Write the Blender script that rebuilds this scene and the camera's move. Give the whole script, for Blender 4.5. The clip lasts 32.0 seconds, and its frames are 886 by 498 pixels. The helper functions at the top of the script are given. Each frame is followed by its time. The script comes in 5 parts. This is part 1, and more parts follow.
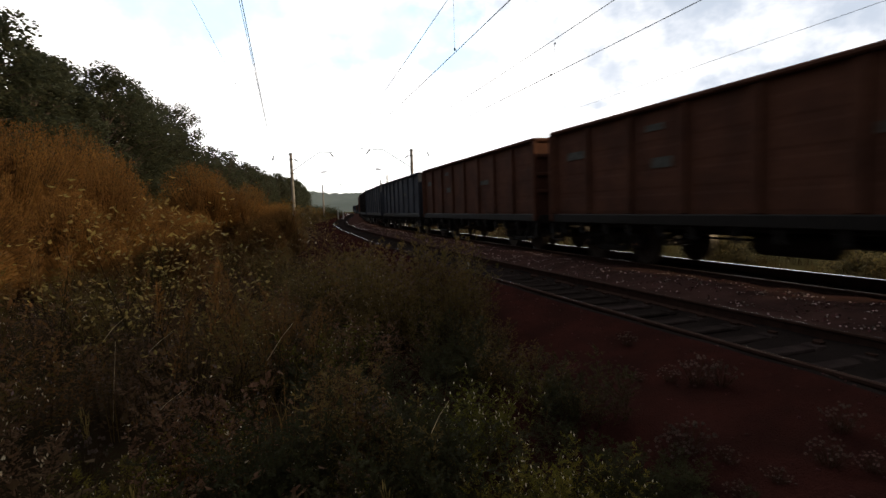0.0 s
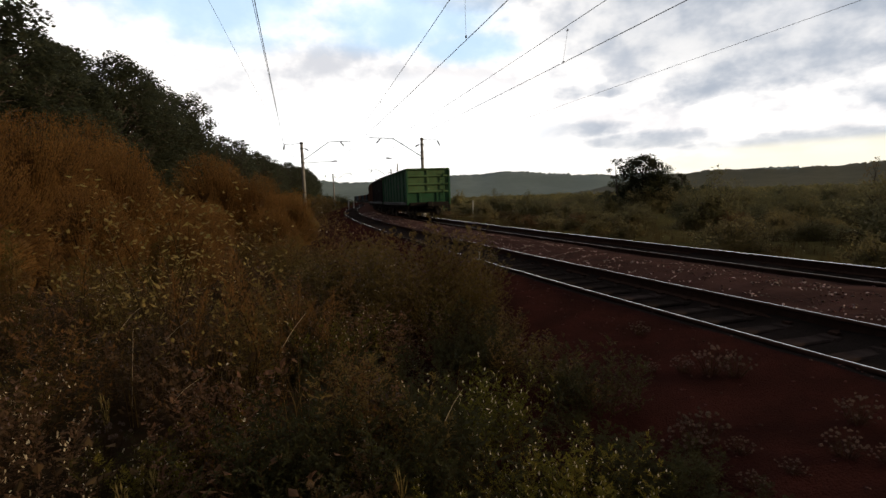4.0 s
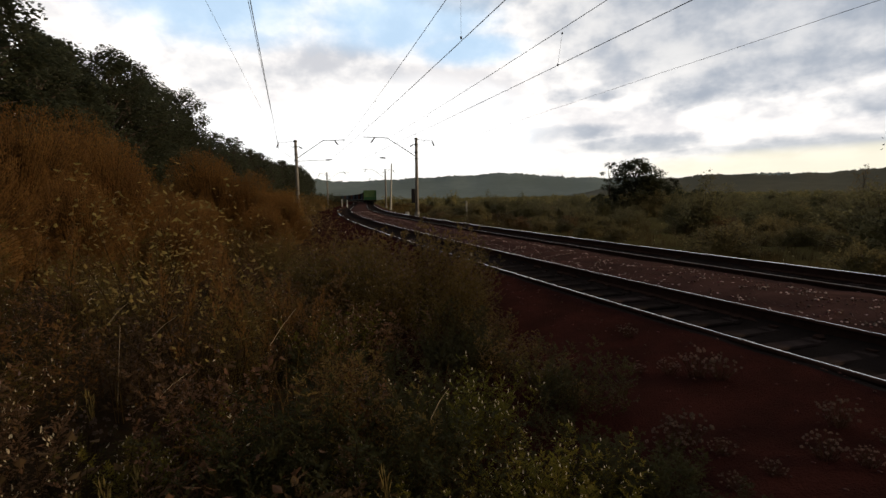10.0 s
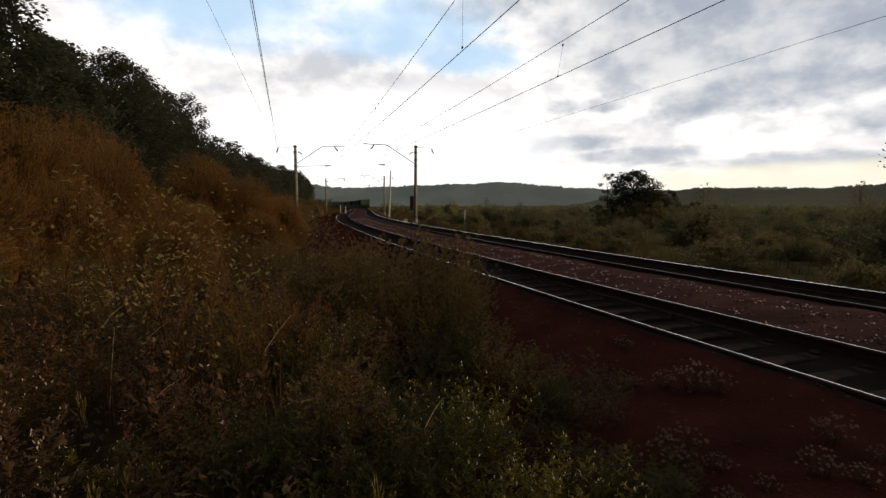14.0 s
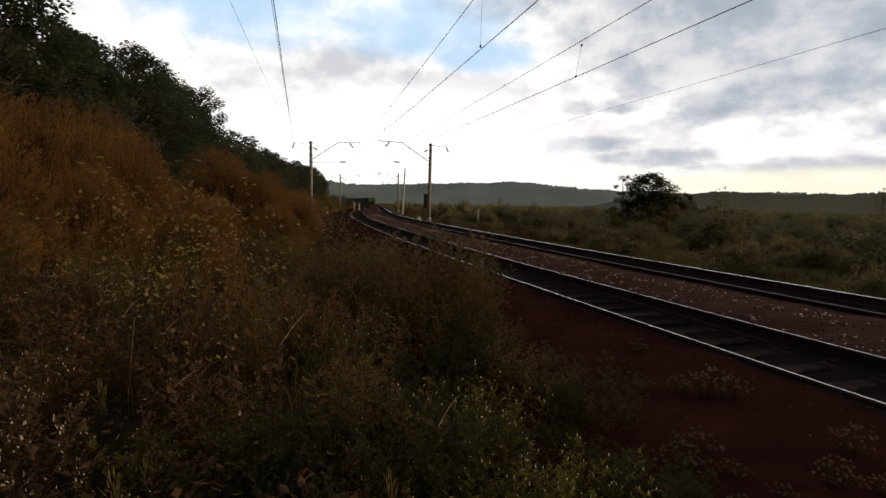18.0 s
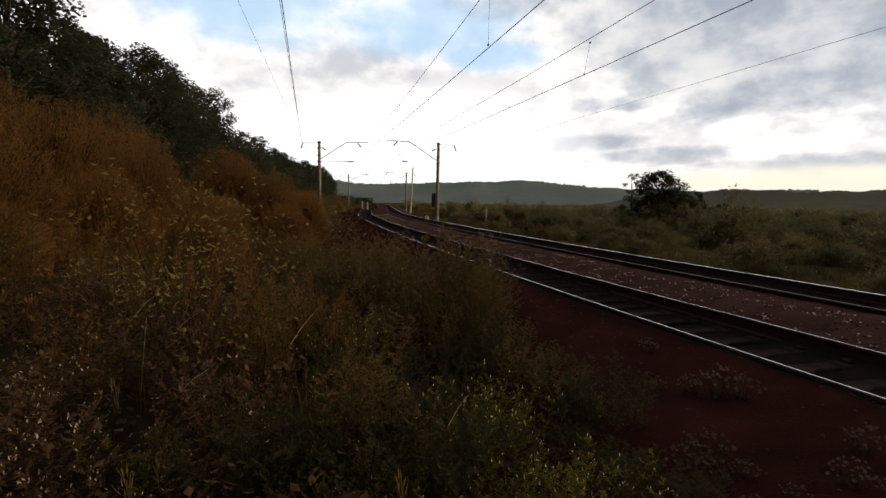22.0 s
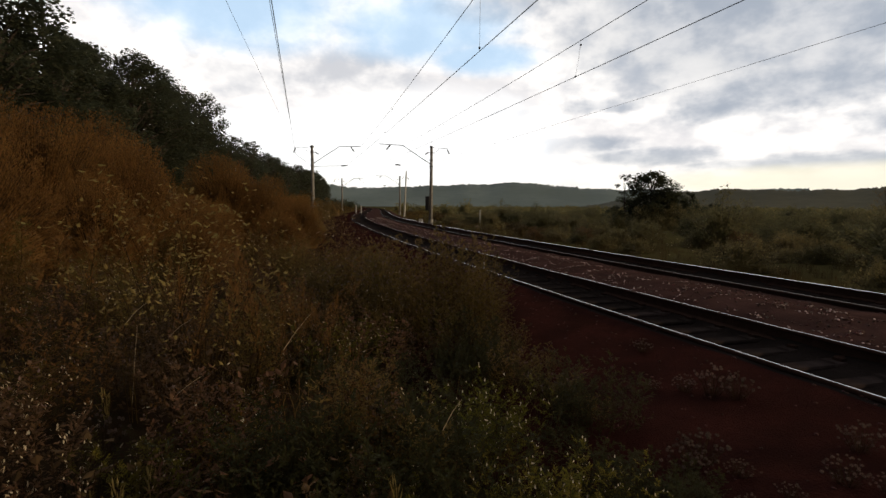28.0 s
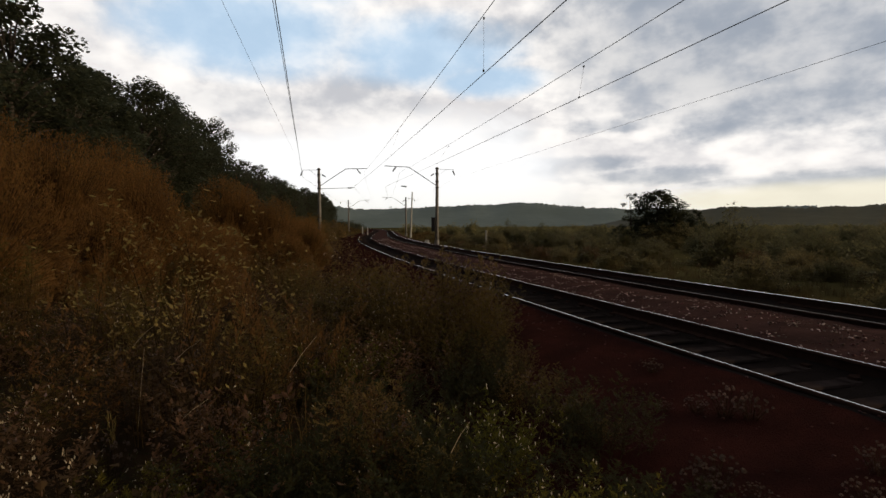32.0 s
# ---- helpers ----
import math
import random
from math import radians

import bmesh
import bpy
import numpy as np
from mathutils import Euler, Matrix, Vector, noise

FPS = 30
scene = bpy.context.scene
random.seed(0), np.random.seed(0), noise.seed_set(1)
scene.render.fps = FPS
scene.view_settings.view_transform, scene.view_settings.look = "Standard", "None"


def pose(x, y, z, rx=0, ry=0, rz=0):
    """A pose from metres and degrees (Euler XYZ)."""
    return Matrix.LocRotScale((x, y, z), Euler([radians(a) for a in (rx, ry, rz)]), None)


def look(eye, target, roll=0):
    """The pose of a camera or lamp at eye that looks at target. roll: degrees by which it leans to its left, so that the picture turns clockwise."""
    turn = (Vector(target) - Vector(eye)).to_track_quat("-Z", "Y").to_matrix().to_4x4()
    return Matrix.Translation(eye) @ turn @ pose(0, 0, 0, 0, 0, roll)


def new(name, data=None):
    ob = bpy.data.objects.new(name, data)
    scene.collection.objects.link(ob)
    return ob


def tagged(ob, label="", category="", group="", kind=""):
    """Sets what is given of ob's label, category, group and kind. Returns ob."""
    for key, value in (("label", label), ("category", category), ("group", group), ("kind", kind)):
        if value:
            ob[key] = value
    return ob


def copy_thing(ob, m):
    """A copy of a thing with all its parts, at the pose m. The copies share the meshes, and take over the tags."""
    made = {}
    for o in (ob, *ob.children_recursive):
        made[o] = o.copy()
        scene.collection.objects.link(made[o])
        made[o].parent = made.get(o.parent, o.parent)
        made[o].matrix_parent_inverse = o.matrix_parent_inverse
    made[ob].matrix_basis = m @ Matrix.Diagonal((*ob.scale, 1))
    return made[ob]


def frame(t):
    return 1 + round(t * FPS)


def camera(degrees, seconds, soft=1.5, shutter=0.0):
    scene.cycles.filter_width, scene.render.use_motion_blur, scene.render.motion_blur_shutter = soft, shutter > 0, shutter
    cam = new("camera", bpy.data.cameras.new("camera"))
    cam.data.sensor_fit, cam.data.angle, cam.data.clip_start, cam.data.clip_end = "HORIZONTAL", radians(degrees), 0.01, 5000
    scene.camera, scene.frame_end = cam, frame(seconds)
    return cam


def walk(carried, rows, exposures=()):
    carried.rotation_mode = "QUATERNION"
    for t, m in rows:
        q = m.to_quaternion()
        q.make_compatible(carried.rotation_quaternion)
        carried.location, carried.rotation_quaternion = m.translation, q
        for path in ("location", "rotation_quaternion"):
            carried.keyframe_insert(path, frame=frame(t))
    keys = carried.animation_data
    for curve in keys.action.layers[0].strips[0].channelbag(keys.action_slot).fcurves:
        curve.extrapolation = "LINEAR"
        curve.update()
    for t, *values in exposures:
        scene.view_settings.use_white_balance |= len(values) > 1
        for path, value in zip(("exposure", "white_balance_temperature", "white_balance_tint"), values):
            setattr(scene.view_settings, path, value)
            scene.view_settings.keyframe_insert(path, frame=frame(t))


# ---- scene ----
import itertools

cam = camera(82.0, 32.0, soft=1.5, shutter=0.5)
# seconds, eye x y z in metres, turn about x y z in degrees
ROWS = [
    (0, -0.014, 0.012, 1.529, 85.28, 2.05, -0.38),
    (0.5, -0.021, 0.015, 1.524, 85.03, 1.72, 0.21),
    (1, -0.018, 0.013, 1.526, 84.35, 1.81, 0.31),
    (1.5, -0.014, 0.010, 1.527, 84.39, 1.66, -0.27),
    (2, -0.015, 0.011, 1.528, 84.75, 2.18, 0.36),
    (2.5, -0.021, 0.008, 1.530, 84.80, 2.44, 0.55),
    (4.5, -0.034, 0.012, 1.532, 83.98, 1.93, 0.72),
    (5, -0.032, 0.009, 1.528, 84.36, 1.43, -0.05),
    (5.5, -0.019, 0.011, 1.523, 83.48, 1.22, -2.94),
    (6, -0.016, 0.007, 1.526, 83.30, 1.24, -1.93),
    (6.5, -0.022, 0.008, 1.526, 84.44, 1.52, -0.03),
    (7, -0.019, 0.001, 1.527, 84.69, 1.40, 1.10),
    (7.5, -0.022, 0.010, 1.520, 83.85, 0.49, 0.45),
    (8, -0.022, -0.000, 1.524, 83.34, 0.69, 0.38),
    (8.5, -0.022, 0.000, 1.525, 83.30, 0.52, 0.58),
    (9, -0.018, -0.008, 1.523, 83.65, 0.75, 0.44),
    (9.5, -0.011, -0.014, 1.526, 84.11, 1.07, 0.36),
    (10, -0.006, -0.004, 1.526, 84.15, 1.20, 0.08),
    (10.5, -0.009, 0.006, 1.532, 84.57, 1.14, 0.09),
    (11, -0.003, -0.005, 1.531, 85.50, 0.74, -0.54),
    (11.5, -0.000, -0.010, 1.530, 85.23, 0.82, -0.20),
    (12, 0.001, -0.003, 1.532, 84.87, 0.84, -0.48),
    (12.5, -0.003, -0.003, 1.533, 84.77, 0.65, -0.27),
    (13, 0.000, 0.000, 1.533, 84.66, 0.83, -0.08),
    (13.5, -0.000, -0.003, 1.532, 84.86, 0.93, -0.26),
    (14, -0.005, -0.003, 1.530, 85.03, 0.10, -0.09),
    (14.5, -0.010, -0.005, 1.531, 85.12, 0.16, -0.05),
    (16.5, -0.033, -0.016, 1.536, 85.53, -1.65, -0.92),
    (17, -0.041, -0.027, 1.534, 85.12, -1.07, -0.33),
    (17.5, -0.041, -0.015, 1.533, 84.86, -1.03, 1.20),
    (18, -0.036, -0.011, 1.531, 84.84, -1.10, 1.40),
    (18.5, -0.039, -0.014, 1.529, 84.67, -2.03, 1.63),
    (19, -0.038, -0.009, 1.533, 84.96, -2.11, 2.22),
    (19.5, -0.035, -0.007, 1.532, 84.59, -1.34, 2.37),
    (20, -0.027, -0.008, 1.531, 84.63, -1.21, 2.80),
    (20.5, -0.033, -0.005, 1.532, 84.62, -1.39, 2.68),
    (21, -0.037, -0.005, 1.533, 84.33, -1.45, 2.40),
    (21.5, -0.047, -0.009, 1.532, 84.76, -1.24, 2.87),
    (22, -0.042, -0.010, 1.533, 84.72, -0.84, 2.29),
    (22.5, -0.036, -0.005, 1.533, 84.73, -0.37, 2.04),
    (23, -0.027, 0.001, 1.533, 84.56, -0.18, 2.18),
    (23.5, -0.018, 0.004, 1.532, 84.25, 0.39, 2.07),
    (24, -0.022, 0.003, 1.532, 84.44, -0.17, 2.12),
    (24.5, -0.024, 0.001, 1.534, 84.49, -0.11, 1.85),
    (25, -0.022, 0.005, 1.537, 84.95, 0.04, 1.81),
    (25.5, -0.021, 0.005, 1.536, 85.03, 0.21, 1.85),
    (27.5, -0.028, 0.002, 1.537, 85.13, -0.12, 1.56),
    (28, -0.030, 0.001, 1.536, 85.06, -0.17, 1.60),
    (28.5, -0.031, -0.004, 1.536, 84.83, -0.59, 1.56),
    (29, -0.028, -0.003, 1.540, 85.34, -0.56, 0.84),
    (29.5, -0.033, -0.006, 1.540, 85.61, -0.77, 0.82),
    (30, -0.031, -0.003, 1.540, 85.95, -0.63, 0.50),
    (30.5, -0.030, -0.002, 1.544, 86.90, -0.01, 0.68),
    (31, -0.032, -0.004, 1.540, 88.88, 0.90, 2.07),
    (31.5, -0.029, 0.000, 1.537, 88.37, 0.95, 2.22),
    (32, -0.029, 0.002, 1.534, 87.38, 0.40, 2.28),
]
EXPOSURES = [(0.0, 0.62), (1.0, 0.68), (2.0, 0.84), (2.5, 0.60), (4.5, 0.08), (5.0, 0.02), (6.0, 0.10), (8.0, 0.10), (10.0, 0.0), (30.0, 0.0), (30.5, -0.08), (31.0, -0.32), (31.5, -0.30), (32.0, -0.22)]
walk(cam, [(t, pose(x, y, z, rx, ry, rz)) for t, x, y, z, rx, ry, rz in ROWS], EXPOSURES)

# ---------------------------------------------------------------- light
UNSEEN_SKY = 0.12                               # sky factor overhead and behind, out of view; lowered to darken the ground
SUN_AZIMUTH, SUN_HEIGHT = 98.0, 13.0      # degrees right of straight ahead, above the horizon


def build_world():
    world = bpy.data.worlds.new("sky")
    scene.world = world
    world.use_nodes = True
    nt = world.node_tree
    nt.nodes.clear()
    N, L = nt.nodes.new, nt.links.new
    out, bg = N("ShaderNodeOutputWorld"), N("ShaderNodeBackground")
    L(bg.outputs[0], out.inputs[0])
    sky = N("ShaderNodeTexSky")
    sky.sky_type, sky.sun_disc = "NISHITA", False
    sky.sun_elevation, sky.sun_rotation = radians(SUN_HEIGHT), radians(SUN_AZIMUTH)
    sky.air_density, sky.dust_density = 1.0, 1.5
    coord = N("ShaderNodeTexCoord")
    sep = N("ShaderNodeSeparateXYZ")
    L(coord.outputs["Generated"], sep.inputs[0])

    def math_node(op, a, b=None, clamp=False):
        n = N("ShaderNodeMath")
        n.operation, n.use_clamp = op, clamp
        for i, v in enumerate((a, b)):
            if v is None:
                continue
            if isinstance(v, (int, float)):
                n.inputs[i].default_value = v
            else:
                L(v, n.inputs[i])
        return n.outputs[0]

    def mix(fac, a, b, kind="MIX"):
        n = N("ShaderNodeMix")
        n.data_type, n.blend_type = "RGBA", kind
        for sock, v in ((n.inputs[0], fac), (n.inputs[6], a), (n.inputs[7], b)):
            if isinstance(v, (int, float)):
                sock.default_value = v
            elif isinstance(v, tuple):
                sock.default_value = (*v, 1)
            else:
                L(v, sock)
        return n.outputs[2]

    def ramp(fac, lo, hi):
        n = N("ShaderNodeMapRange")
        n.interpolation_type = "SMOOTHSTEP"
        L(fac, n.inputs[0])
        n.inputs[1].default_value, n.inputs[2].default_value = lo, hi
        return n.outputs[0]

    side = math_node("ARCTAN2", sep.outputs[0], sep.outputs[1])
    up = math_node("ARCSINE", sep.outputs[2])
    flat = N("ShaderNodeCombineXYZ")
    L(math_node("MULTIPLY", side, 3.0), flat.inputs[0])
    L(math_node("MULTIPLY", math_node("POWER", math_node("MAXIMUM", up, 0.0), 0.75), 4.4), flat.inputs[1])

    def cloud(scale, detail, off, rough=0.55, warp=0.3):
        m = N("ShaderNodeMapping")
        m.inputs["Location"].default_value = off
        m.inputs["Scale"].default_value = (1.0, 1.0, 1.0)
        L(flat.outputs[0], m.inputs[0])
        n = N("ShaderNodeTexNoise")
        n.inputs["Scale"].default_value, n.inputs["Detail"].default_value = scale, detail
        n.inputs["Roughness"].default_value, n.inputs["Distortion"].default_value = rough, warp
        L(m.outputs[0], n.inputs[0])
        return n.outputs[0]

    big = cloud(1.7, 6, (3.1, 1.7, 0.0), 0.55, 0.0)
    small = cloud(4.6, 8, (7.4, 2.3, 4.0), 0.54, 0.0)
    def patch(az, el, wide, tall, rag=0.9, soft=(0.3, 1.5)):
        """1 inside a ragged oval of sky round az, el (degrees), 0 well outside it."""
        a = math_node("DIVIDE", math_node("SUBTRACT", side, radians(az)), radians(wide))
        e = math_node("DIVIDE", math_node("SUBTRACT", up, radians(el)), radians(tall))
        r2 = math_node("ADD", math_node("MULTIPLY", a, a), math_node("MULTIPLY", e, e))
        ragged = math_node("ADD", r2, math_node("MULTIPLY", math_node("SUBTRACT", small, 0.5), -4.0 * rag))
        ragged = math_node("ADD", ragged, math_node("MULTIPLY", math_node("SUBTRACT", big, 0.5), -2.5 * rag))
        return math_node("SUBTRACT", 1.0, ramp(ragged, soft[0], soft[1]))

    def union(parts):
        v = parts[0]
        for q in parts[1:]:
            v = math_node("MAXIMUM", v, q)
        return v

    blue = mix(0.85, mix(1.0, sky.outputs[0], (0.125, 0.125, 0.125), "MULTIPLY"), (0.50, 0.80, 1.12))
    gap = union([patch(*q, 0.45, (0.1, 1.8)) for q in ((-23, 19.5, 11, 4.2), (-4, 18.5, 10, 3.4), (3, 15.5, 6, 1.6), (-24, 27, 14, 6), (-46, 30, 10, 8), (10, 28, 12, 3))])
    bank = union([patch(*q, 0.55, (0.0, 1.6)) for q in ((33, 10.6, 9, 2.2), (26, 9.4, 4, 1.4), (38, 15, 10, 4), (25, 17, 8, 3.0), (12, 6.2, 7, 1.1), (19, 5.0, 9, 0.9), (33, 3.9, 9, 0.9), (41, 7.4, 5, 1.4), (16, 10.4, 5, 0.9), (19, 24, 9, 3.0))])
    faint = union([patch(*q, 0.55, (0.0, 1.6)) for q in ((-24, 12.6, 9, 1.8), (-11, 13.4, 7, 2.2), (5, 9.6, 4, 0.7), (-44, 22, 8, 4), (4, 20.5, 6, 1.6))])
    thick = patch(32, 19, 24, 10.5, 0.25, (0.35, 1.5))      # the heavier cloud to the right
    mixed = math_node("ADD", math_node("MULTIPLY", big, 0.55), math_node("MULTIPLY", small, 0.45))
    shade = ramp(mixed, 0.40, 0.62)
    white = mix(thick, mix(shade, (1.26, 1.21, 1.16), (0.86, 0.84, 0.85)), mix(shade, (0.79, 0.79, 0.80), (0.50, 0.54, 0.61)))
    grey = mix(ramp(mixed, 0.38, 0.60), (0.74, 0.75, 0.78), (0.40, 0.45, 0.53))
    clouds = mix(math_node("MULTIPLY", math_node("MAXIMUM", bank, math_node("MULTIPLY", faint, 0.5)), 0.85), mix(math_node("MULTIPLY", gap, 0.72), white, blue), grey)
    # the unseen sky overhead and behind is dimmed to keep the ground dark
    ahead = N("ShaderNodeVectorMath")
    ahead.operation = "DOT_PRODUCT"
    L(coord.outputs["Generated"], ahead.inputs[0])
    ahead.inputs[1].default_value = Vector((0.12, 1.0, 0.10)).normalized()
    in_front = ramp(ahead.outputs["Value"], 0.25, 0.74)
    clouds = mix(1.0, clouds, mix(in_front, (UNSEEN_SKY, UNSEEN_SKY, UNSEEN_SKY * 1.03), (1.0, 1.0, 1.0)), "MULTIPLY")

    # thin bright veil ahead, where the cloud lets most light through
    veil = math_node("MAXIMUM", patch(-4, 5.0, 15, 6.5, 0.4, (0.2, 1.6)), patch(-17, 6, 15, 3.6, 0.4))
    lit = mix(math_node("MULTIPLY", veil, 0.92), clouds, (1.25, 1.25, 1.25))
    low = math_node("SUBTRACT", 1.0, ramp(sep.outputs[2], 0.0, 0.11))
    glow = math_node("MULTIPLY", low, math_node("MULTIPLY", in_front, 0.55))
    lit = mix(glow, lit, (1.0, 0.97, 0.86))
    lit = mix(math_node("MULTIPLY", patch(36, 2.2, 16, 1.6, 0.2), 0.75), lit, (1.05, 0.98, 0.76))
    lit = mix(ramp(sep.outputs[2], -0.02, -0.001), (0.05, 0.05, 0.04), lit)
    L(lit, bg.inputs[0])
    bg.inputs[1].default_value = 1.0


build_world()
lamp = bpy.data.lights.new("sun", "SUN")
lamp.energy, lamp.angle, lamp.color = 2.0, radians(1.5), (1.0, 0.74, 0.44)
sun = new("sun", lamp)
_a, _e = radians(SUN_AZIMUTH), radians(SUN_HEIGHT)
sun.matrix_world = look((math.sin(_a) * math.cos(_e) * 50, math.cos(_a) * math.cos(_e) * 50, math.sin(_e) * 50), (0, 0, 0))


# ---------------------------------------------------------------- materials
def material(name, base, dark=None, scale=6.0, rough=0.8, metal=0.0, bump=0.0, bump_scale=40.0, vary=0.0, island=False, through_light=0.0, fine=None, fine_amount=0.35, spec=0.3, each=0.0):
    """A surface with a coarse stain and a fine grain, and with its own tint for each object or each leaf."""
    mat = bpy.data.materials.new(name)
    mat.use_nodes = True
    nt = mat.node_tree
    N, L = nt.nodes.new, nt.links.new
    p = nt.nodes["Principled BSDF"]
    p.inputs["Roughness"].default_value, p.inputs["Metallic"].default_value = rough, metal
    p.inputs["Specular IOR Level"].default_value = 0.12 if through_light else spec
    dark = dark or tuple(c * 0.6 for c in base)
    coord = N("ShaderNodeTexCoord")

    def noise_of(size, detail=4):
        n = N("ShaderNodeTexNoise")
        n.inputs["Scale"].default_value, n.inputs["Detail"].default_value = size, detail
        L(coord.outputs["Object"], n.inputs[0])
        return n.outputs[0]

    def blend(fac, a, b, kind="MIX"):
        n = N("ShaderNodeMix")
        n.data_type, n.blend_type = "RGBA", kind
        for sock, v in ((n.inputs[0], fac), (n.inputs[6], a), (n.inputs[7], b)):
            if isinstance(v, (int, float)):
                sock.default_value = v
            elif isinstance(v, tuple):
                sock.default_value = (*v, 1)
            else:
                L(v, sock)
        return n.outputs[2]

    def spread(fac, lo=0.35, hi=0.65, a=0.0, b=1.0):
        n = N("ShaderNodeMapRange")
        L(fac, n.inputs[0])
        n.inputs[1].default_value, n.inputs[2].default_value, n.inputs[3].default_value, n.inputs[4].default_value = lo, hi, a, b
        return n.outputs[0]

    colour = blend(spread(noise_of(scale)), dark, base)
    colour = blend(spread(noise_of(scale * 9, 6), 0.4, 0.7, 0.0, fine_amount), colour, fine or tuple(c * 0.5 for c in base))
    if vary:
        if island:
            own = N("ShaderNodeNewGeometry").outputs["Random Per Island"]
        else:
            own = N("ShaderNodeObjectInfo").outputs["Random"]
        hsv = N("ShaderNodeHueSaturation")
        L(colour, hsv.inputs["Color"])
        L(spread(own, 0, 1, 1 - vary, 1 + vary), hsv.inputs["Value"])
        L(spread(own, 0, 1, 0.5 + 0.06 * vary, 0.5 - 0.05 * vary), hsv.inputs["Hue"])
        colour = hsv.outputs[0]
    if each:
        own = N("ShaderNodeObjectInfo").outputs["Random"]
        hsv = N("ShaderNodeHueSaturation")
        L(colour, hsv.inputs["Color"])
        L(spread(own, 0, 1, 1 - each, 1 + each), hsv.inputs["Value"])
        L(spread(own, 0, 1, 0.515, 0.485), hsv.inputs["Hue"])
        colour = hsv.outputs[0]
    L(colour, p.inputs["Base Color"])
    if bump:
        b = N("ShaderNodeBump")
        b.inputs["Strength"].default_value, b.inputs["Distance"].default_value = bump, 0.02
        L(noise_of(bump_scale, 6), b.inputs["Height"])
        L(b.outputs[0], p.inputs["Normal"])
    if through_light:
        t, m = N("ShaderNodeBsdfTranslucent"), N("ShaderNodeMixShader")
        L(colour, t.inputs[0])
        m.inputs[0].default_value = through_light
        L(p.outputs[0], m.inputs[1]), L(t.outputs[0], m.inputs[2])
        L(m.outputs[0], nt.nodes["Material Output"].inputs[0])
    return mat


M_SOIL = material("soil", (0.055, 0.034, 0.020), (0.032, 0.024, 0.013), 0.6, 0.95, bump=0.6, bump_scale=14, spec=0.0)
M_MEADOW = material("meadow", (0.080, 0.072, 0.028), (0.060, 0.048, 0.020), 0.02, 0.95, bump=0.5, bump_scale=3, spec=0.0)
# distance haze is mixed into this pale blue-green base colour
M_HAZYWOOD = material("hazy_far_woodland", (0.170, 0.208, 0.195), (0.132, 0.164, 0.154), 0.006, 0.95, spec=0.05, fine_amount=0.2)
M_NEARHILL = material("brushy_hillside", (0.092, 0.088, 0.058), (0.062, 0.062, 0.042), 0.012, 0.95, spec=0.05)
M_GRAVEL = material("red_gravel", (0.040, 0.0138, 0.0112), (0.024, 0.0098, 0.0082), 2.0, 0.95, bump=1.0, bump_scale=60, spec=0.0)
M_BALLAST = material("ballast", (0.072, 0.039, 0.034), (0.043, 0.025, 0.022), 1.5, 0.95, bump=1.0, bump_scale=45, spec=0.0)
M_OILY = material("oily_ballast", (0.023, 0.018, 0.0165), (0.015, 0.012, 0.011), 1.5, 0.95, bump=1.0, bump_scale=45, spec=0.0)
M_STONE = material("stone", (0.60, 0.49, 0.46), (0.30, 0.22, 0.20), 3, 0.85, vary=0.85, island=True)
M_RAILTOP = material("worn_rail_steel", (0.92, 0.88, 0.85), (0.84, 0.80, 0.77), 8, 0.2, 1.0, fine_amount=0.1)
M_DULLTOP = material("dull_rail_steel", (0.10, 0.075, 0.065), (0.06, 0.045, 0.04), 8, 0.6, 0.3, fine_amount=0.2)
M_RAIL = material("rusty_rail_steel", (0.055, 0.032, 0.026), (0.036, 0.022, 0.018), 8, 1.0, 0.0, spec=0.0)
M_SLEEPER = material("weathered_sleeper", (0.035, 0.027, 0.025), (0.021, 0.016, 0.015), 5, 0.95, vary=0.3, bump=0.4, spec=0.0)
M_CONCRETE = material("pole_concrete", (0.33, 0.32, 0.31), (0.22, 0.21, 0.20), 2.5, 0.85, bump=0.2)
M_STEEL = material("dark_steel", (0.045, 0.045, 0.05), (0.03, 0.03, 0.032), 4, 0.55, 0.6)
M_WIRE = material("wire", (0.06, 0.055, 0.055), (0.04, 0.04, 0.04), 4, 0.5, 0.7)
M_GLASSY = material("brown_glazed_insulator", (0.06, 0.035, 0.028), (0.04, 0.025, 0.02), 5, 0.2)
M_WHITE = material("white_paint", (0.62, 0.61, 0.58), (0.45, 0.44, 0.40), 4, 0.7)
M_LETTER = material("faded_lettering", (0.125, 0.13, 0.12), (0.05, 0.055, 0.05), 9, 0.8)
M_UNDER = material("grimy_iron_and_sill_shade", (0.022, 0.019, 0.018), (0.013, 0.012, 0.011), 5, 0.75, 0.3)
M_WHEEL = material("wheel_steel", (0.10, 0.09, 0.085), (0.05, 0.045, 0.04), 6, 0.45, 0.7)
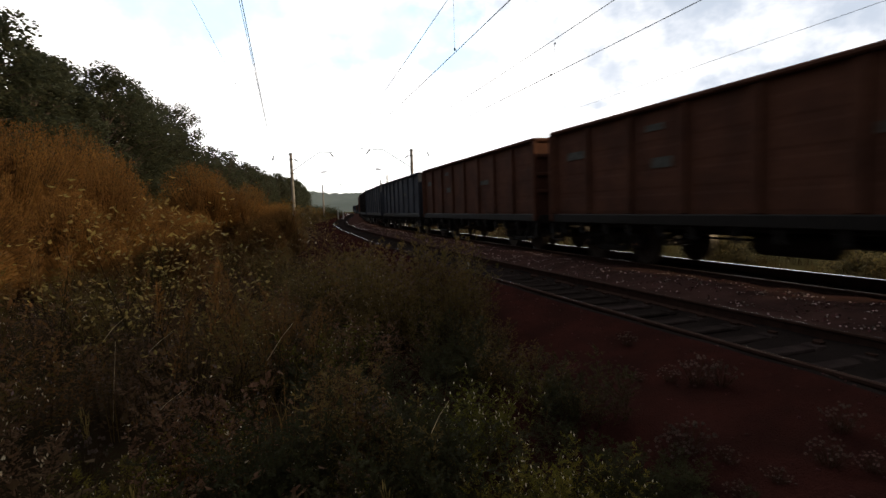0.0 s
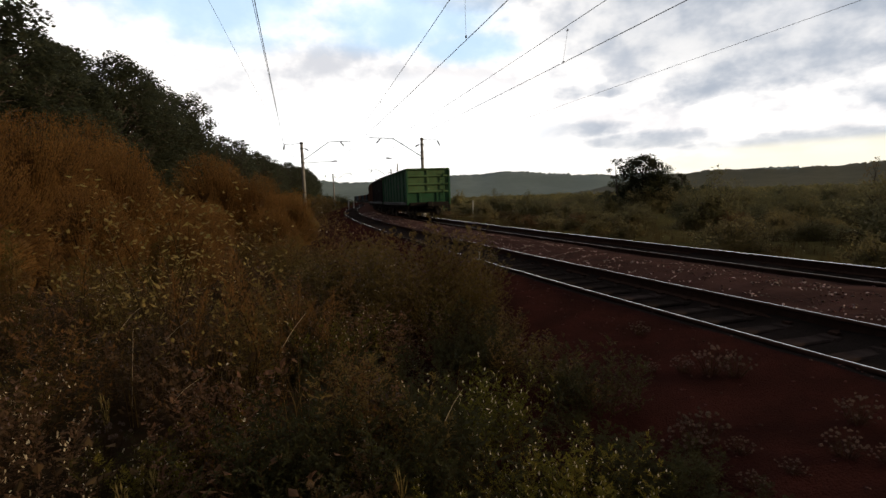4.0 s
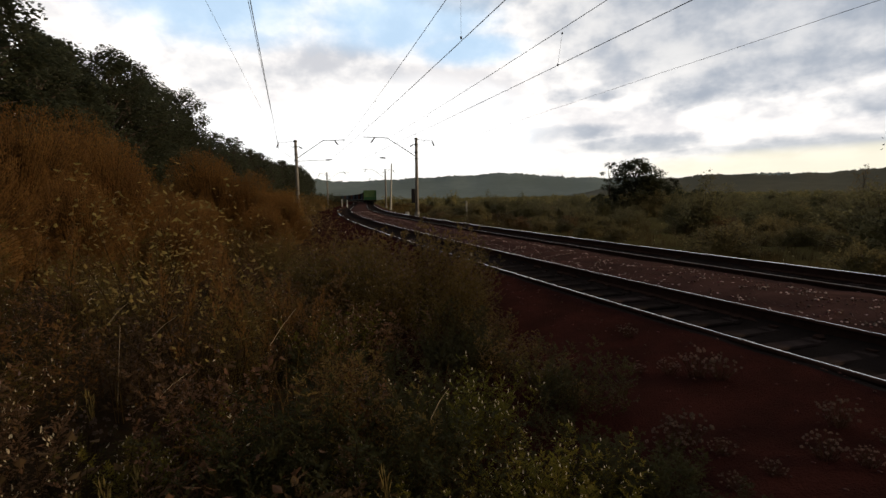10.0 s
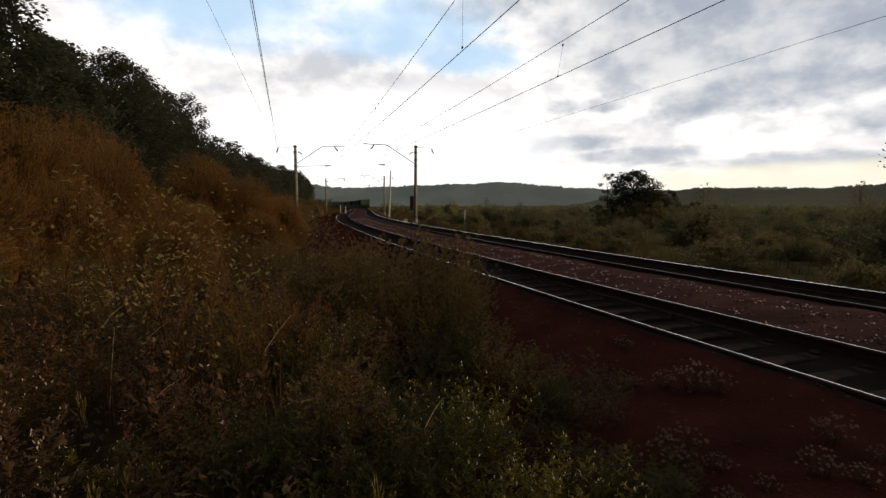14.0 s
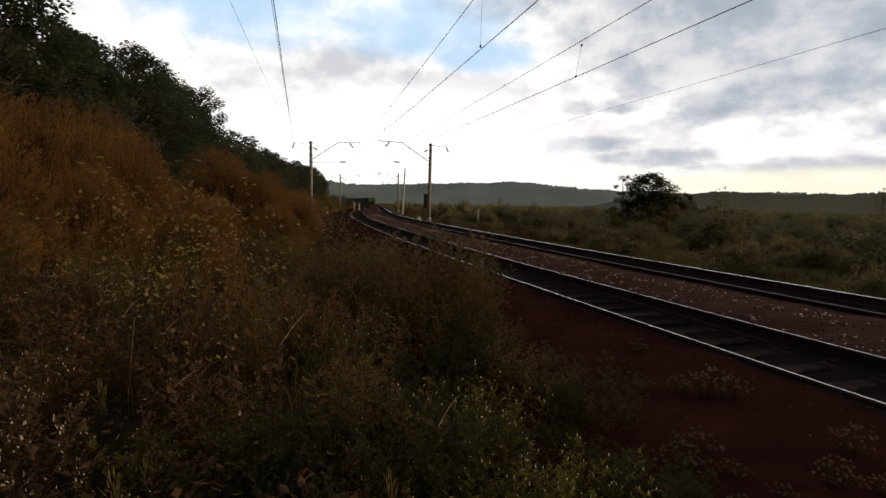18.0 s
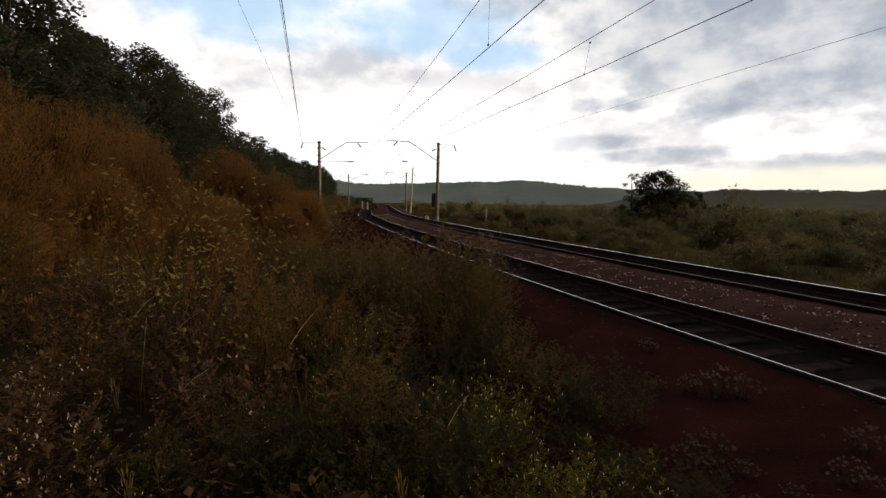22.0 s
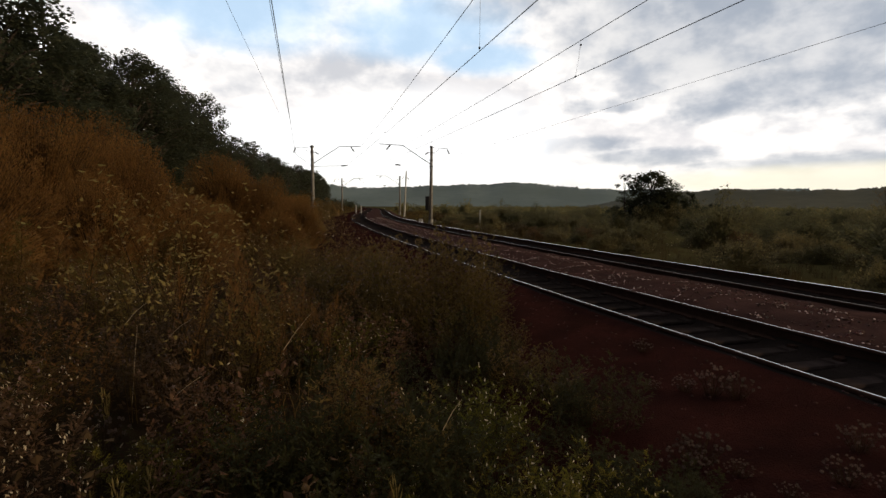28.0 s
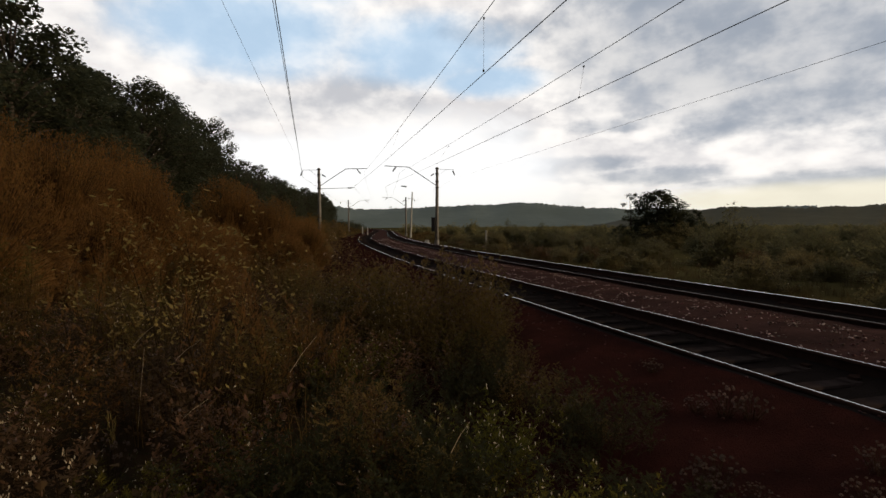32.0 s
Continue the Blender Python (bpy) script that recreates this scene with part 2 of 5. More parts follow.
PAINTS = {
    "green": material("green_wagon_paint", (0.034, 0.125, 0.066), (0.024, 0.090, 0.049), 1.2, 0.7, spec=0.1, bump=0.25, bump_scale=5, fine=(0.09, 0.07, 0.04), fine_amount=0.3),
    # faded green of the upper ends, with some warm sunlight mixed into the colour
    "olive": material("faded_sun_tinted_end_paint", (0.098, 0.205, 0.098), (0.070, 0.152, 0.074), 1.6, 0.7, spec=0.1, bump=0.25, bump_scale=5, fine=(0.16, 0.11, 0.05), fine_amount=0.4),
    "black": material("dark_wagon_paint", (0.028, 0.026, 0.029), (0.017, 0.016, 0.018), 1.2, 0.75, spec=0.05, bump=0.25, bump_scale=5, fine=(0.09, 0.06, 0.045), fine_amount=0.3),
    "brown": material("red_brown_wagon_paint", (0.138, 0.063, 0.043), (0.088, 0.042, 0.031), 1.2, 0.75, spec=0.05, bump=0.25, bump_scale=5, fine=(0.06, 0.03, 0.02), fine_amount=0.4),
    "blue": material("blue_grey_wagon_paint", (0.060, 0.078, 0.110), (0.042, 0.052, 0.072), 1.2, 0.7, spec=0.1, bump=0.25, bump_scale=5, fine=(0.09, 0.06, 0.045), fine_amount=0.35),
}
LEAF = dict(scale=0.9, rough=0.75, vary=0.13, island=True, through_light=0.5, fine_amount=0.2)
M_OAK = material("oak_leaves", (0.088, 0.094, 0.052), (0.052, 0.058, 0.033), **LEAF)
M_DULL = material("dull_olive_leaves", (0.200, 0.125, 0.036), (0.105, 0.070, 0.022), **LEAF)
WIDE = dict(LEAF, scale=0.16)
M_BRUSH = material("valley_brush_leaves", (0.300, 0.260, 0.108), (0.130, 0.120, 0.054), **WIDE)
M_DARKBRUSH = material("dark_brush_leaves", (0.160, 0.152, 0.072), (0.090, 0.088, 0.044), **WIDE)
M_VALLEYGRASS = material("valley_grass", (0.108, 0.082, 0.034), (0.055, 0.044, 0.019), **WIDE)
M_GOLD = material("golden_twigs", (0.240, 0.124, 0.036), (0.140, 0.071, 0.023), **LEAF)
M_DRY = material("dry_brown_leaves", (0.155, 0.072, 0.018), (0.085, 0.043, 0.013), **LEAF)
# pale seeds and stalks, and leaves coloured as bright glints among the weeds
M_PALE = material("pale_seeds_and_leaf_glints", (0.84, 0.72, 0.50), (0.62, 0.50, 0.32), **LEAF)
M_STALK = material("dry_stalks", (0.072, 0.045, 0.018), (0.045, 0.029, 0.012), **LEAF)
M_SEED = material("withered_brown_leaves", (0.080, 0.050, 0.036), (0.045, 0.028, 0.020), **LEAF)
M_LIGHTLEAF = material("yellowing_leaves", (0.44, 0.34, 0.110), (0.17, 0.115, 0.036), **LEAF)
PLANT = dict(LEAF, each=0.28)
M_MUG = material("feathery_green_leaves", (0.225, 0.196, 0.024), (0.105, 0.094, 0.015), **PLANT)
M_DARKMUG = material("dark_green_leaves", (0.066, 0.064, 0.020), (0.030, 0.031, 0.011), **PLANT)
M_OLIVE = material("olive_brown_leaves", (0.186, 0.132, 0.034), (0.098, 0.071, 0.020), **PLANT)
M_RUST = material("rusty_brown_leaves", (0.195, 0.108, 0.032), (0.100, 0.056, 0.018), **PLANT)
M_PINK = material("withered_pinkish_leaves", (0.205, 0.118, 0.060), (0.100, 0.060, 0.032), **PLANT)
M_FLUFF = material("fluffy_seed_heads", (0.215, 0.155, 0.128), (0.130, 0.092, 0.076), **PLANT)
M_VALLEY = material("valley_shrub_leaves", (0.225, 0.186, 0.078), (0.118, 0.098, 0.043), **dict(WIDE, each=0.42))
M_AUTUMN = material("autumn_shrub_leaves", (0.165, 0.108, 0.045), (0.090, 0.060, 0.026), **dict(WIDE, each=0.3))
M_DUSK = material("dark_valley_shrub_leaves", (0.190, 0.172, 0.080), (0.108, 0.100, 0.048), **dict(WIDE, each=0.35))
M_REDSTONE = material("red_stone", (0.090, 0.036, 0.030), (0.045, 0.020, 0.018), 3, 0.9, vary=0.5, island=True)
M_BARK = material("bark", (0.075, 0.058, 0.045), (0.045, 0.036, 0.030), 6, 0.9, bump=0.6, bump_scale=20)


# ---------------------------------------------------------------- mesh helpers
class Soup:
    """Vertices, faces and their material slots, gathered with numpy-free lists."""

    def __init__(self):
        self.v, self.f, self.m = [], [], []

    def box(self, x0, y0, z0, x1, y1, z1, m=0, bevel=0.0):
        n = len(self.v)
        if not bevel:
            self.v += [(x, y, z) for z in (z0, z1) for y in (y0, y1) for x in (x0, x1)]
            q = [(0, 2, 3, 1), (4, 5, 7, 6), (0, 1, 5, 4), (2, 6, 7, 3), (0, 4, 6, 2), (1, 3, 7, 5)]
            self.f += [tuple(n + i for i in f) for f in q]
            self.m += [m] * 6
            return self
        b = min(bevel, (x1 - x0) / 2.5, (y1 - y0) / 2.5, (z1 - z0) / 2.5)
        rings = [(z0, b), (z0 + b, 0), (z1 - b, 0), (z1, b)]
        for z, i in rings:
            self.v += [(x0 + i + (b if i == 0 else 0), y0 + i, z), (x1 - i - (b if i == 0 else 0), y0 + i, z), (x1 - i, y0 + i + (b if i == 0 else 0), z), (x1 - i, y1 - i - (b if i == 0 else 0), z),
                       (x1 - i - (b if i == 0 else 0), y1 - i, z), (x0 + i + (b if i == 0 else 0), y1 - i, z), (x0 + i, y1 - i - (b if i == 0 else 0), z), (x0 + i, y0 + i + (b if i == 0 else 0), z)]
        self.f.append(tuple(n + i for i in range(7, -1, -1)))
        self.f.append(tuple(n + 24 + i for i in range(8)))
        for k in range(3):
            for i in range(8):
                j = (i + 1) % 8
                self.f.append((n + 8 * k + i, n + 8 * k + j, n + 8 * k + 8 + j, n + 8 * k + 8 + i))
        self.m += [m] * 26
        return self

    def tube(self, points, radii, sides=6, m=0, cap=True):
        n = len(self.v)
        pts = [Vector(p) for p in points]
        if isinstance(radii, (int, float)):
            radii = [radii] * len(pts)
        for i, p in enumerate(pts):
            d = (pts[min(i + 1, len(pts) - 1)] - pts[max(i - 1, 0)]).normalized()
            a = d.cross(Vector((0, 0, 1)) if abs(d.z) < 0.95 else Vector((1, 0, 0))).normalized()
            b = d.cross(a)
            for k in range(sides):
                w = 2 * math.pi * k / sides
                self.v.append(tuple(p + (a * math.cos(w) + b * math.sin(w)) * radii[i]))
        for i in range(len(pts) - 1):
            for k in range(sides):
                j = (k + 1) % sides
                self.f.append((n + i * sides + k, n + i * sides + j, n + (i + 1) * sides + j, n + (i + 1) * sides + k))
                self.m.append(m)
        if cap:
            self.f.append(tuple(n + k for k in range(sides - 1, -1, -1)))
            self.f.append(tuple(n + (len(pts) - 1) * sides + k for k in range(sides)))
            self.m += [m, m]
        return self

    def quad(self, a, b, c, d, m=0):
        n = len(self.v)
        self.v += [tuple(a), tuple(b), tuple(c), tuple(d)]
        self.f.append((n, n + 1, n + 2, n + 3))
        self.m.append(m)
        return self

    def leaf(self, base, along, side, m=0, fold=0.25):
        """A leaf bent along its midrib, from base to base + along."""
        n = len(self.v)
        base, along, side = Vector(base), Vector(along), Vector(side)
        up = along.cross(side).normalized() * side.length * fold
        mid = base + along * 0.45
        self.v += [tuple(base), tuple(mid + side + up), tuple(base + along), tuple(mid - side + up)]
        self.f.append((n, n + 1, n + 2, n + 3))
        self.m.append(m)
        return self

    def mesh(self, name, mats, smooth=False):
        me = bpy.data.meshes.new(name)
        me.from_pydata(self.v, [], self.f)
        for x in mats:
            me.materials.append(x)
        if len(mats) > 1:
            me.polygons.foreach_set("material_index", np.array(self.m, dtype=np.int32))
        if smooth:
            me.polygons.foreach_set("use_smooth", np.ones(len(self.f), dtype=bool))
        me.update()
        return me


def part(name, soup, mats, parent, label="", smooth=False, at=None):
    mats = mats if isinstance(mats, (list, tuple)) else [mats]
    ob = new(name, soup if isinstance(soup, bpy.types.Mesh) else soup.mesh(name, mats, smooth))
    if parent is not None:
        ob.parent = parent
    if at is not None:
        ob.matrix_basis = at
    if label:
        ob["label"] = label
    return ob


def grid_mesh(name, xs, ys, height, mats):
    """A sheet over the grid xs x ys; height maps arrays to z."""
    X, Y = np.meshgrid(xs, ys)
    Z = height(X, Y)
    return sheet_mesh(name, X, Y, Z, mats)


def sheet_mesh(name, X, Y, Z, mats):
    r, c = X.shape
    co = np.stack([X, Y, Z], -1).reshape(-1, 3)
    i = np.arange(r * c).reshape(r, c)
    quads = np.stack([i[:-1, :-1], i[:-1, 1:], i[1:, 1:], i[1:, :-1]], -1).reshape(-1, 4)
    return numpy_mesh(name, co, quads, mats)


def numpy_mesh(name, co, quads, mats, slots=None, smooth=True):
    me = bpy.data.meshes.new(name)
    me.vertices.add(len(co))
    me.vertices.foreach_set("co", np.asarray(co, dtype=np.float32).ravel())
    k = quads.shape[1]
    me.loops.add(len(quads) * k)
    me.loops.foreach_set("vertex_index", np.asarray(quads, dtype=np.int32).ravel())
    me.polygons.add(len(quads))
    me.polygons.foreach_set("loop_start", np.arange(0, len(quads) * k, k, dtype=np.int32))
    for m in mats:
        me.materials.append(m)
    if slots is not None:
        me.polygons.foreach_set("material_index", np.asarray(slots, dtype=np.int32))
    if smooth:
        me.polygons.foreach_set("use_smooth", np.ones(len(quads), dtype=bool))
    me.update(calc_edges=True)
    me.validate()
    return me


def wave(x, y, size, seed=0):
    """Smooth uneven heights between about -1 and 1, from a few crossing waves."""
    r = np.random.RandomState(seed)
    z = np.zeros_like(np.asarray(x, dtype=float))
    for k in range(7):
        a, f, ph = r.uniform(0, 6.28), r.uniform(0.5, 2.2) / size * 6.28, r.uniform(0, 6.28)
        z = z + np.sin((np.cos(a) * x + np.sin(a) * y) * f + ph) / 3.2
    return z


def scatter(name, protos, places, mats, seed=1):
    """Many small plants or stones as one mesh. protos: list of Soup of quads; places: rows of x, y, z, size, turn, lean."""
    r = np.random.RandomState(seed)
    table = []
    for s in protos:
        tris, slots = [], []
        for f, m in zip(s.f, s.m):
            f = list(dict.fromkeys(f))
            for k in range(1, len(f) - 1):
                tris.append((f[0], f[k], f[k + 1]))
                slots.append(m)
        table.append((np.array(s.v), np.array(tris), np.array(slots)))
    cos, fs, ms, n = [], [], [], 0
    pick = r.randint(0, len(table), len(places))
    for (x, y, z, size, turn, lean), k in zip(places, pick):
        v, f, m = table[k]
        c, s = math.cos(turn), math.sin(turn)
        w = v * size
        wx, wy = w[:, 0] + lean * w[:, 2], w[:, 1]
        cos.append(np.stack([x + c * wx - s * wy, y + s * wx + c * wy, z + w[:, 2]], 1))
        fs.append(f + n)
        ms.append(m)
        n += len(v)
    return numpy_mesh(name, np.concatenate(cos), np.concatenate(fs), mats, np.concatenate(ms), smooth=False)


# ---------------------------------------------------------------- the line of the railway
SPACING, GAUGE, CANT = 4.18, 1.59, 0.048
HEAD_S = np.array([-80, -10, 15, 40, 60, 80, 110, 160, 230, 340, 800.0])
HEAD = np.radians([30.02, 21.77, 17.58, 14.57, 11.4, 9.35, 8.53, 9.29, 12.16, 17.34, 26.0])
LINE_S = np.arange(-80, 800, 0.5)


def build_line():
    m = np.gradient(HEAD, HEAD_S)
    i = np.clip(np.searchsorted(HEAD_S, LINE_S) - 1, 0, len(HEAD_S) - 2)
    w = HEAD_S[i + 1] - HEAD_S[i]
    t = (LINE_S - HEAD_S[i]) / w
    th = (2 * t**3 - 3 * t**2 + 1) * HEAD[i] + (t**3 - 2 * t**2 + t) * w * m[i] + (-2 * t**3 + 3 * t**2) * HEAD[i + 1] + (t**3 - t**2) * w * m[i + 1]
    x, y = np.cumsum(-np.sin(th)) * 0.5, np.cumsum(np.cos(th)) * 0.5
    z = int(np.argmin(np.abs(LINE_S)))
    return x - x[z] + 4.283, y - y[z] + 3.6, th


LINE_X, LINE_Y, LINE_T = build_line()


def on_line(s, off=0.0):
    """Place and heading at s metres along the near track, off metres to its right."""
    s = np.asarray(s, dtype=float)
    x, y, t = np.interp(s, LINE_S, LINE_X), np.interp(s, LINE_S, LINE_Y), np.interp(s, LINE_S, LINE_T)
    return x + off * np.cos(t), y + off * np.sin(t), t


def left_of_line(x, y):
    """Metres to the left of the near track's middle."""
    xc, t = np.interp(y, LINE_Y, LINE_X), np.interp(y, LINE_Y, LINE_T)
    xc = xc + np.where(y < LINE_Y[0], (y - LINE_Y[0]) * -math.tan(LINE_T[0]), 0)
    return (xc - x) * np.cos(t)


def ramp01(v, a, b):
    t = np.clip((v - a) / (b - a), 0, 1)
    return t * t * (3 - 2 * t)


BED_OFF = np.array([-4.6, -3.6, -2.6, -2.0, -1.6, -1.3, -0.92, -0.845, -0.72, -0.6, 0.0, 0.6, 0.72, 0.86, 0.95, 1.3, 1.6, 1.95, 2.3, 2.7, 3.1, 3.28, 3.5, 4.18, 4.8, 5.05, 5.6, 6.2, 7.0, 7.8])
BED_Z = np.array([-0.42, -0.24, -0.15, -0.105, -0.07, -0.04, 0.005, 0.010, -0.15, -0.200, -0.205, -0.200, -0.16, -0.10, -0.08, -0.07, -0.04, 0.0, 0.0, -0.03, -0.065, -0.085, -0.205, -0.215, -0.205, -0.16, -0.17, -0.24, -0.62, -1.05])


def surface_height(x, y):
    """The ground or the ballast bed, whichever lies higher."""
    d = left_of_line(np.asarray(x, dtype=float), np.asarray(y, dtype=float))
    return np.maximum(ground_height(x, y), np.interp(-d, BED_OFF, BED_Z, left=-9, right=-9))


def ground_height(x, y):
    x, y = np.asarray(x, dtype=float), np.asarray(y, dtype=float)
    d = left_of_line(x, y)
    z = np.full_like(d, -0.30)
    z = z - 0.35 * ramp01(d, -6.5, -5.5) * (1 - ramp01(d, 3.2, 4.4)) + 0.08 * ramp01(d, 3.2, 4.6)
    z = z + 0.9 * ramp01(d, 5.0, 11.0) + (4.2 * ramp01(d, 9.0, 32.0) + 7.0 * ramp01(d, 28.0, 75.0) + 10 * ramp01(d, 70, 200)) * (1 - ramp01(y, 190, 330))
    z = z - 0.9 * ramp01(-d, 6.2, 9.0) - 1.2 * ramp01(-d, 12, 60)
    z = z + 0.10 * wave(x, y, 4.0, 3) * ramp01(np.abs(d + 2), 5.5, 8) + 0.35 * wave(x, y, 25.0, 5) * ramp01(np.abs(d + 2), 12, 30)
    return z


def build_ground():
    xs = np.concatenate([-np.geomspace(3500, 60, 26), np.arange(-56, 60, 0.8), np.geomspace(61, 3500, 26)])
    ys = np.concatenate([-np.geomspace(1500, 30, 16), np.arange(-28, 120, 1.0), np.geomspace(121, 4000, 34)])
    me = grid_mesh("ground", xs, ys, ground_height, [M_MEADOW, M_SOIL])
    co = np.empty(len(me.polygons) * 3)
    me.polygons.foreach_get("center", co)
    c = co.reshape(-1, 3)
    d = left_of_line(c[:, 0], c[:, 1])
    me.polygons.foreach_set("material_index", ((d > -9) & (d < 14) & (c[:, 1] < 100)).astype(np.int32))
    tagged(new("ground", me), "uneven ground under dry grass and brush", "ground", kind="structure")


def build_hills():
    """Low wooded ridges round the valley."""
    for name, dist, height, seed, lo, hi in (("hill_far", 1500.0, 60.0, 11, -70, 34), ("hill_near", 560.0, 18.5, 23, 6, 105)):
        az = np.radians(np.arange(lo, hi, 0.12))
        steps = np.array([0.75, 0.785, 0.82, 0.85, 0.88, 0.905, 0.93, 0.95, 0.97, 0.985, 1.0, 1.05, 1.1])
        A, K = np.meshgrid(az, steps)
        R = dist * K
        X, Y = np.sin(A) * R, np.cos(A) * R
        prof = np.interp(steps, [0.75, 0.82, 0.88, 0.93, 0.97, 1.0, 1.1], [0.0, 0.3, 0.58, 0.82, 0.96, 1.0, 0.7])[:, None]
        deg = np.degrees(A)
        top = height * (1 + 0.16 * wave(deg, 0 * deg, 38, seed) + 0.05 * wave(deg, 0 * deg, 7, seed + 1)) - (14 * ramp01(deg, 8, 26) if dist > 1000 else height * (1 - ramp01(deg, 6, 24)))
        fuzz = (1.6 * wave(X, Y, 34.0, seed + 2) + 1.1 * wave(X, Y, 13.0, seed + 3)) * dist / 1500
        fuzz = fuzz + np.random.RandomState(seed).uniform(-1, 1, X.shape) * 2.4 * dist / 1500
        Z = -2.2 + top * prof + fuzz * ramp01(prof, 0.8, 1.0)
        # the far ridge takes the colour with haze in it
        tagged(new(name, sheet_mesh(name, X, Y, Z, [M_HAZYWOOD if dist > 1000 else M_NEARHILL])), "distant low hill covered in woodland", "hill", kind="structure")


# ---------------------------------------------------------------- tracks
RAIL_SECTION = [(-0.009, 0.0), (-0.034, -0.006), (-0.037, -0.03), (-0.010, -0.045), (-0.009, -0.14), (-0.07, -0.165), (-0.07, -0.18), (0.07, -0.18), (0.07, -0.165), (0.009, -0.14), (0.010, -0.045), (0.037, -0.03), (0.034, -0.006), (0.009, 0.0)]


def rail_mesh(off, z, s0, s1, top, worn):
    ss = np.concatenate([np.arange(s0, 120, 1.5), np.arange(120, s1, 6.0)])
    x, y, t = on_line(ss, off)
    s = Soup()
    section = [(math.copysign(worn, u), w) if w == 0.0 else (u, w) for u, w in RAIL_SECTION]
    k = len(section)
    for a, b, c in zip(x, y, t):
        s.v += [(a + u * math.cos(c), b + u * math.sin(c), z + w) for u, w in section]
    for i in range(len(ss) - 1):
        for j in range(k):
            q = (j + 1) % k
            s.f.append((i * k + j, i * k + q, (i + 1) * k + q, (i + 1) * k + j))
            s.m.append(1 if j in (k - 1,) else 0)
    return s.mesh("rail", [M_RAIL, top])


def sleeper_soup():
    s = Soup()
    s.box(-1.35, -0.13, -0.12, -0.5, 0.13, 0.03, 0, 0.03)
    s.box(0.5, -0.13, -0.12, 1.35, 0.13, 0.03, 0, 0.03)
    s.box(-0.5, -0.11, -0.12, 0.5, 0.11, 0.018, 0, 0.02)
    for x in (-GAUGE / 2, GAUGE / 2):
        for dx in (-0.12, 0.12):
            s.box(x + dx - 0.035, -0.05, 0.03, x + dx + 0.035, 0.05, 0.06, 1)
    return s


def build_track(off, zl, zr, label, left_top, worn):
    base = tagged(new("railway_track"), label, "railway track", "tracks of the line", "thing")
    tilt = math.atan2(zl - zr, GAUGE)
    part("rail", rail_mesh(off - GAUGE / 2, zl, -45, 760, left_top, worn), None, base, "rail with a shiny worn running surface")
    part("rail", rail_mesh(off + GAUGE / 2, zr, -45, 760, M_RAILTOP, worn), None, base, "rail with a shiny worn running surface")
    me = sleeper_soup().mesh("sleeper", [M_SLEEPER, M_RAIL])
    rest = Soup()
    for i in range(560):
        s = -22 + 0.545 * i
        x, y, t = (float(v) for v in on_line(s, off))
        m = pose(x, y, (zl + zr) / 2 - 0.215, 0, math.degrees(tilt), math.degrees(t))
        if 0 <= i < 200:
            part("sleeper", me, None, base, at=m)
        else:
            n = len(rest.v)
            rest.box(-1.35, -0.13, -0.1, 1.35, 0.13, 0.03)
            rest.v[n:] = [tuple(m @ Vector(v)) for v in rest.v[n:]]
    tagged(part("sleepers", rest, M_SLEEPER, base), kind="stuff")
    return base


def build_ballast():
    """One bed of broken stone under both tracks, with the reddish shoulder towards the weeds."""
    ss = np.concatenate([np.arange(-60, 110, 0.5), np.arange(110, 780, 8.0)])
    offs, zz = BED_OFF, BED_Z
    S2, O = np.meshgrid(ss, offs, indexing="ij")
    x, y, t = on_line(S2.ravel(), 0)
    x, y = x + O.ravel() * np.cos(t), y + O.ravel() * np.sin(t)
    z = np.broadcast_to(zz, S2.shape).ravel() + 0.018 * wave(x, y, 0.9, 8) + 0.02 * wave(x, y, 3.5, 9)
    me = sheet_mesh("ballast_bed", x.reshape(S2.shape), y.reshape(S2.shape), z.reshape(S2.shape), [M_BALLAST, M_GRAVEL, M_OILY])
    c = np.empty(len(me.polygons) * 3)
    me.polygons.foreach_get("center", c)
    c = c.reshape(-1, 3)
    d = -left_of_line(c[:, 0], c[:, 1])
    oily = (np.abs(d) < 0.95) | (np.abs(d - SPACING) < 0.95)
    me.polygons.foreach_set("material_index", np.where(oily, 2, np.where(d < -0.9, 1, 0)).astype(np.int32))
    tagged(new("ballast_bed", me), "bed of dark reddish broken stone under the tracks", "ballast", kind="structure")


